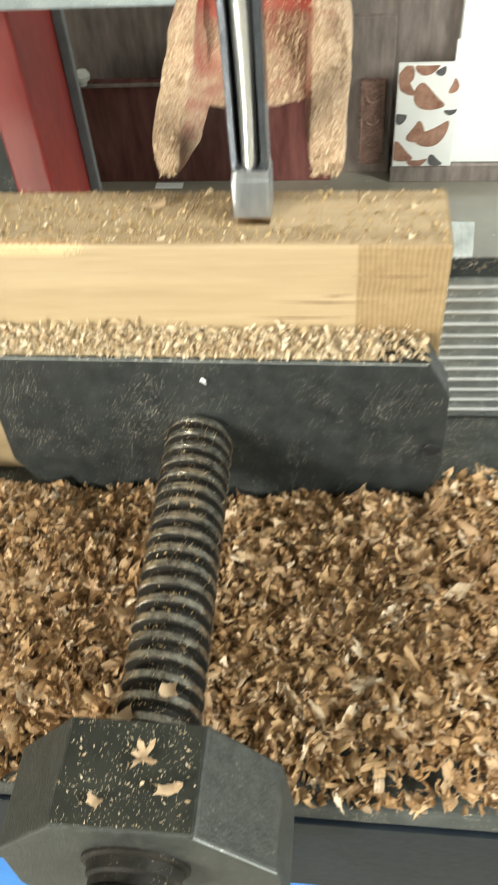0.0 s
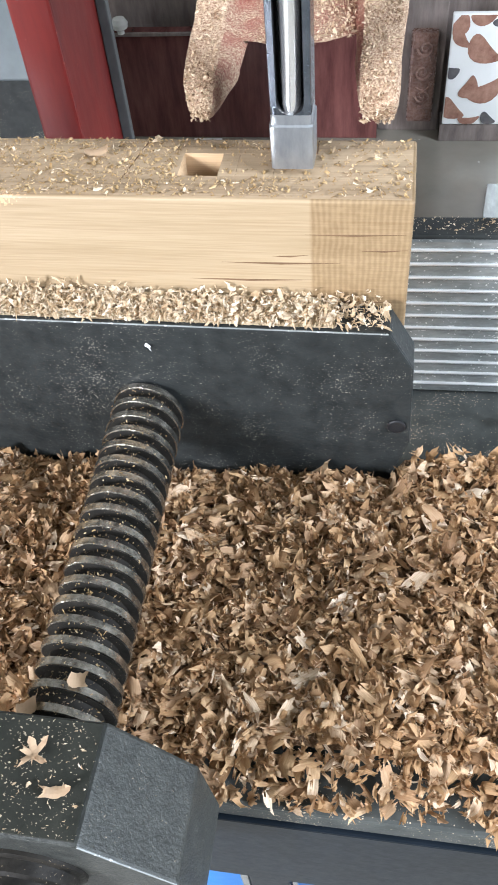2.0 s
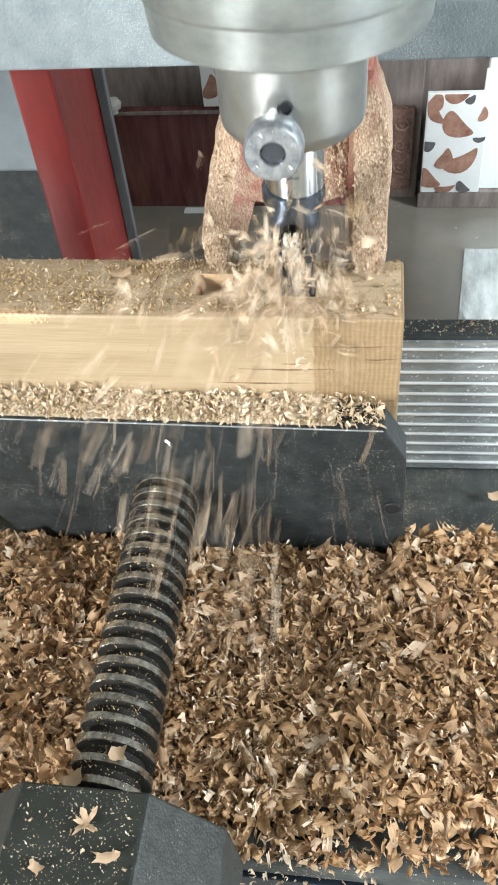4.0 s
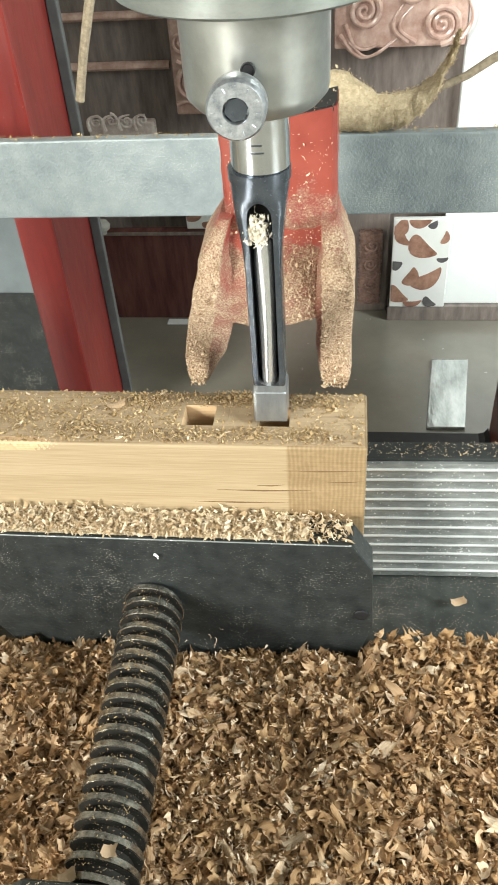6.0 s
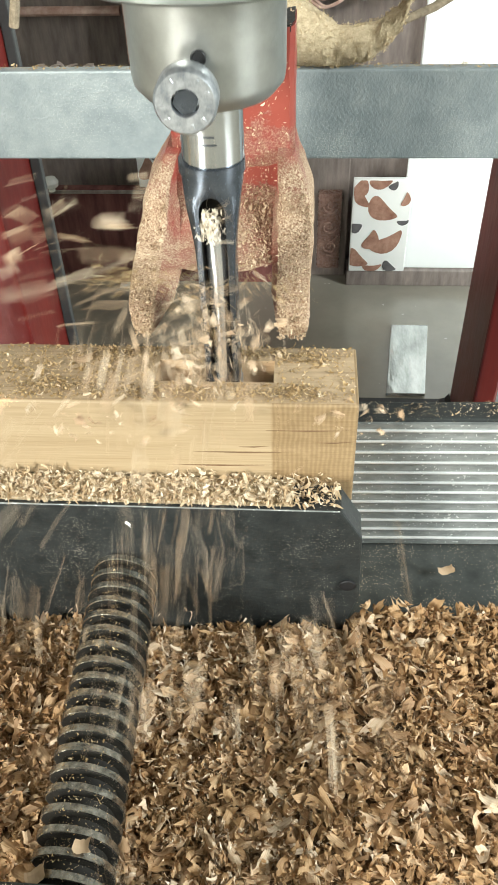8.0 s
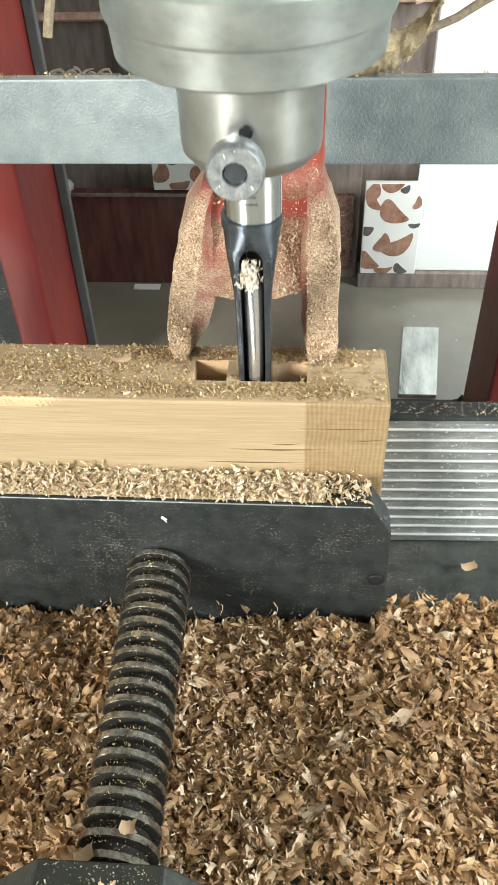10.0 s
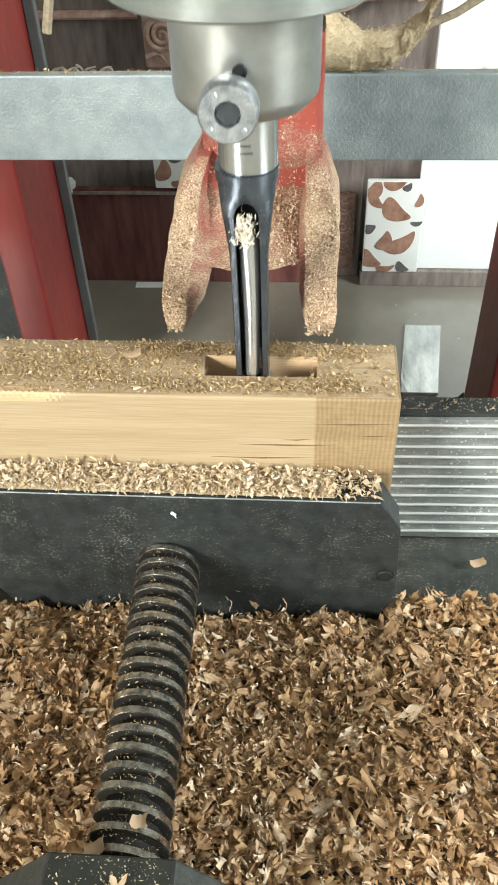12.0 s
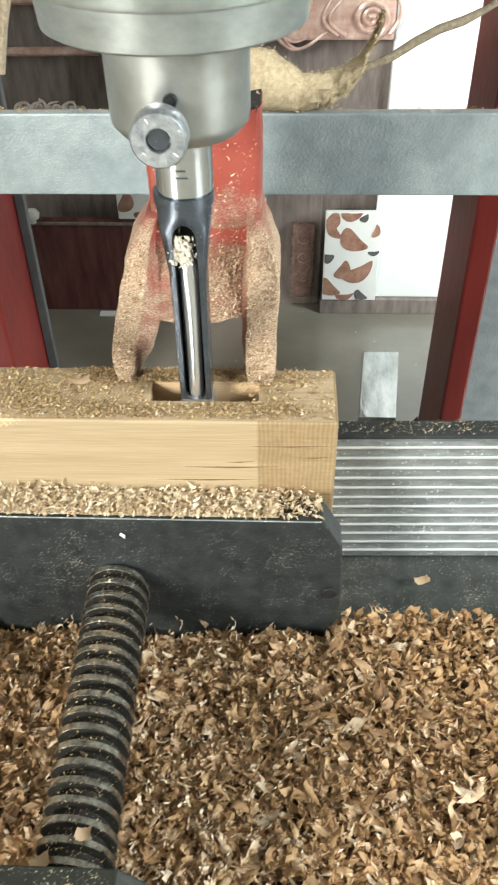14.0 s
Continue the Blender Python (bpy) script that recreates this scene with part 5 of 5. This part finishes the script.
part("cable_body", tube([(0.055 + 0.012 * i, 0.4455 + 0.004 * i, 1.000 + 0.0045 * i + 0.0012 * math.sin(i * 1.7)) for i in range(14)], 0.0020), CORD_FIBRE, p, smooth=True)

p = thing("hanging_cord", (-0.1078, 0.449, 1.008), "dusty brown cord hanging behind the cross bar", "cord")
part("cord_body", tube([(CORD[0] + (CORD[1] - CORD[0]) * i / 12 + 0.001 * math.sin(i), 0.4490, CORD[2] + (CORD[3] - CORD[2]) * i / 12) for i in range(13)], 0.0022), CORD_FIBRE, p, smooth=True)

# ---- flying shavings ----
flying = []
rng = random.Random(21)


def fly(t0):
    """Rows of chips that are cut in the mortise, leave the chisel's slot at t0 and fall on the heap."""
    while True:
        side = rng.choice((-1, -1, -1, -1, -0.4, 0.4))
        vx, vy, vz = side * (0.05 + 0.75 * rng.random() ** 1.8), -rng.uniform(0.08, 0.8), rng.uniform(-0.1, 1.05 if t0 < 12 else 0.45)
        x0, y0, z0 = CX + rng.uniform(-0.003, 0.002), CY - 0.010, 0.965 + rng.uniform(-0.012, 0.026) + 0.6 * plunge_at(t0)
        fall = (vz + math.sqrt(max(vz * vz + 19.6 * (z0 - 0.931), 0))) / 9.8
        if y0 + vy * fall < 0.262:
            break
    spin = [rng.uniform(-900, 900) for _ in range(3)]
    lie = pose(CX + rng.uniform(-0.002, 0.002), CY, 0.862)
    rows = [(0.0, lie), (t0 - 0.0667, lie), (t0, pose(x0, y0, z0))]
    dt = 0.0667
    for k in range(1, 14):
        q = k * dt
        x, y, z = x0 + vx * q, y0 + vy * q, z0 + vz * q - 4.9 * q * q
        low = 0.8050 if y < 0.2675 else 0.9295
        turn = [max(-80, min(80, a * dt)) * k for a in spin]
        if z < low:
            rows.append((t0 + q, pose(x, min(y, 0.244), low, 0, 0, turn[2])))
            break
        rows.append((t0 + q, pose(x, y, z, *turn)))
    t1, last = rows[-1]
    if t1 < 13.9:
        for t, sl in SLIDE:
            if t > t1 + 0.05:
                rows.append((t, Matrix.Translation((sl - slide_at(t1), 0, 0)) @ last))
    return rows


def boil(t0):
    """Rows of chips that well up out of the mortise beside the chisel and drop back into it."""
    lie = pose(CX, CY, 0.862)
    vx, vy, vz = rng.gauss(-0.10, 0.16), -rng.uniform(0.02, 0.16), rng.uniform(0.25, 0.75)
    x0, y0, z0 = CX + rng.uniform(-0.010, 0.008), CY - 0.011, 0.934
    rows = [(0.0, lie), (t0 - 0.0667, lie)]
    for k in range(5):
        q = 0.04 * k
        z = z0 + vz * q - 4.9 * q * q
        rows.append((t0 + q, pose(x0 + vx * q, y0 + vy * q, max(z, 0.931), 60 * k, 35 * k, 50 * k)))
    return rows + [(t0 + 0.24, lie), (14.0, lie)]


def flying_mesh(k):
    r = random.Random(100 + k)
    me = soup_mesh("shavings_spray", flake_soup(r.choice((12, 18, 26, 40)), lambda g: (g.gauss(0, 0.010), g.gauss(0, 0.006), g.gauss(0, 0.010)), (0.0017, 0.0066), r, flat=1.2, nv=4))
    me.materials.append(SPRAY)
    return me


MESHES = [flying_mesh(k) for k in range(14)]
settle = random.Random(63)


def settled_mesh(k):
    """Dust and small curls lying about one spot."""
    r = random.Random(500 + k)
    me = soup_mesh("settling_sawdust", flake_soup(90, lambda g: (g.gauss(0, 0.0064), max(-0.0050, min(0.0050, g.gauss(0, 0.0030))), 0.0004 * g.random()), (0.0007, 0.0028), r, flat=0.35))
    me.materials.append(GOLD_DUST)
    return me


SETTLED = [settled_mesh(k) for k in range(6)]


def settling(t0):
    """Rows of a patch that waits in the mortise, rises with the chips and comes down on the timber."""
    x, y = 0.032 - 0.15 * settle.random() ** 1.2, settle.choice((0.2745, 0.2752, 0.2990, 0.2985))
    if x < -0.052 or x > 0.026:
        y = settle.uniform(0.2745, 0.2985)
    turn = settle.choice((0, 180)) + settle.uniform(-8, 8)
    lie = pose(CX, CY, 0.850, 0, 0, turn)
    land = t0 + 0.30
    rows = [(0.0, lie), (t0 - 0.10, lie), (t0, pose(CX - 0.004, CY - 0.012, 0.955, 0, 0, turn)), (t0 + 0.12, pose((CX + x) / 2, (CY + y) / 2, 0.972, 25, 10, turn)), (land, pose(x, y, WZ1 + 0.0004, 0, 0, turn))]
    return rows + [(t, pose(x + sl - slide_at(land), y, WZ1 + 0.0004, 0, 0, turn)) for t, sl in SLIDE if t > land + 0.05]
BURSTS = ((2.72, 4.10, 220), (7.70, 9.20, 180), (12.02, 13.05, 90))


# ---- what moves ----
SLIDE = ((0.0, 0.0315), (0.4, 0.0310), (0.5, 0.0195), (0.6, 0.0090), (0.8, 0.0), (6.0, 0.0004), (6.25, 0.0035), (6.5, 0.0064), (7.0, 0.0085), (7.5, 0.0124), (8.7, 0.0125),
         (9.2, 0.0125), (10.5, 0.0145), (11.0, 0.0148), (11.5, 0.0184), (12.0, 0.0188), (12.5, 0.0190), (14.0, 0.0190))
PLUNGE = ((0.0, 0.0), (2.6, 0.0), (2.8, -0.006), (3.0, -0.0163), (3.2, -0.027), (3.6, -0.048), (4.1, -0.072), (4.3, -0.076), (4.6, -0.066), (5.0, -0.044), (5.3, -0.024), (5.5, -0.0033), (5.7, 0.0), (7.55, 0.0),
          (7.8, -0.013), (8.0, -0.0232), (8.5, -0.0465), (8.7, -0.0560), (9.1, -0.074), (9.3, -0.0765), (9.6, -0.064), (10.2, -0.026), (10.6, 0.0), (10.8, 0.0005), (11.0, 0.0), (11.4, -0.0012), (11.6, -0.0060), (12.0, -0.0250),
          (12.5, -0.0540), (12.9, -0.0730), (13.0, -0.0760), (13.2, -0.0680), (13.5, -0.0480), (14.0, -0.0205))
DROP = ((0.0, 0.0), (3.7, 0.0), (4.1, -0.0118), (5.45, -0.0118), (5.8, 0.0), (8.8, 0.0), (9.2, -0.0118), (10.3, -0.0118), (10.6, 0.0), (12.75, 0.0), (13.0, -0.0070), (13.15, -0.0118), (14.0, -0.0118))


def slide_at(t):
    return float(np.interp(t, [a for a, b in SLIDE], [b for a, b in SLIDE]))


def plunge_at(t):
    return float(np.interp(t, [a for a, b in PLUNGE], [b for a, b in PLUNGE]))


def motions():
    for ob in (table, block, jaw, screw, beam, chips, jaw_chips, beam_dust, table_dust, block_dust, *loose):
        m = ob.matrix_basis.copy()
        walk(ob, [(t, Matrix.Translation((s, 0, 0)) @ m) for t, s in SLIDE])
    m = head.matrix_basis.copy()
    walk(head, [(t, Matrix.Translation((0, 0, z)) @ m) for t, z in PLUNGE])
    m = fork.matrix_basis.copy()
    walk(fork, [(t, Matrix.Translation((0, 0, z)) @ m) for t, z in DROP])
    for ob, start, stop in ((waste_right, 2.6, 4.3), (waste_middle, 7.55, 9.3), (waste_left, 11.4, 13.0)):
        m = ob.matrix_basis.copy()
        times = sorted({t for t, _ in SLIDE} | {t for t, _ in PLUNGE if start <= t <= stop})
        low = 0.0
        rows = []
        for t in times:
            if start <= t <= stop:
                low = min(low, plunge_at(t))
            elif t > stop:
                low = min(low, plunge_at(stop))
            rows.append((t, Matrix.Translation((slide_at(t), 0, max(low, -0.068))) @ m))
        walk(ob, rows)
    for k in range(84):
        t0 = (2.8, 7.8, 12.1)[k % 3] + settle.uniform(0, 1.1)
        ob = new("settling_sawdust", SETTLED[k % 6])
        tagged(ob, "thin patch of pale sawdust settling on the timber's top", "sawdust", "sawdust settling on the timber", "stuff")
        walk(ob, settling(t0))
    for a, b, n in BURSTS:
        for k in range(n):
            ob = new("shavings_spray", MESHES[k % 14])
            tagged(ob, "spray of pale wood shavings thrown out by the chisel", "wood shavings", "shavings thrown from the chisel", "stuff")
            walk(ob, fly(a + (b - a) * k / n))
        for k in range(n // 3):
            ob = new("shavings_spray", MESHES[k % 14])
            tagged(ob, "pale wood shavings welling up beside the chisel", "wood shavings", "shavings thrown from the chisel", "stuff")
            walk(ob, boil(a + (b - a) * k / (n // 3)))


motions()
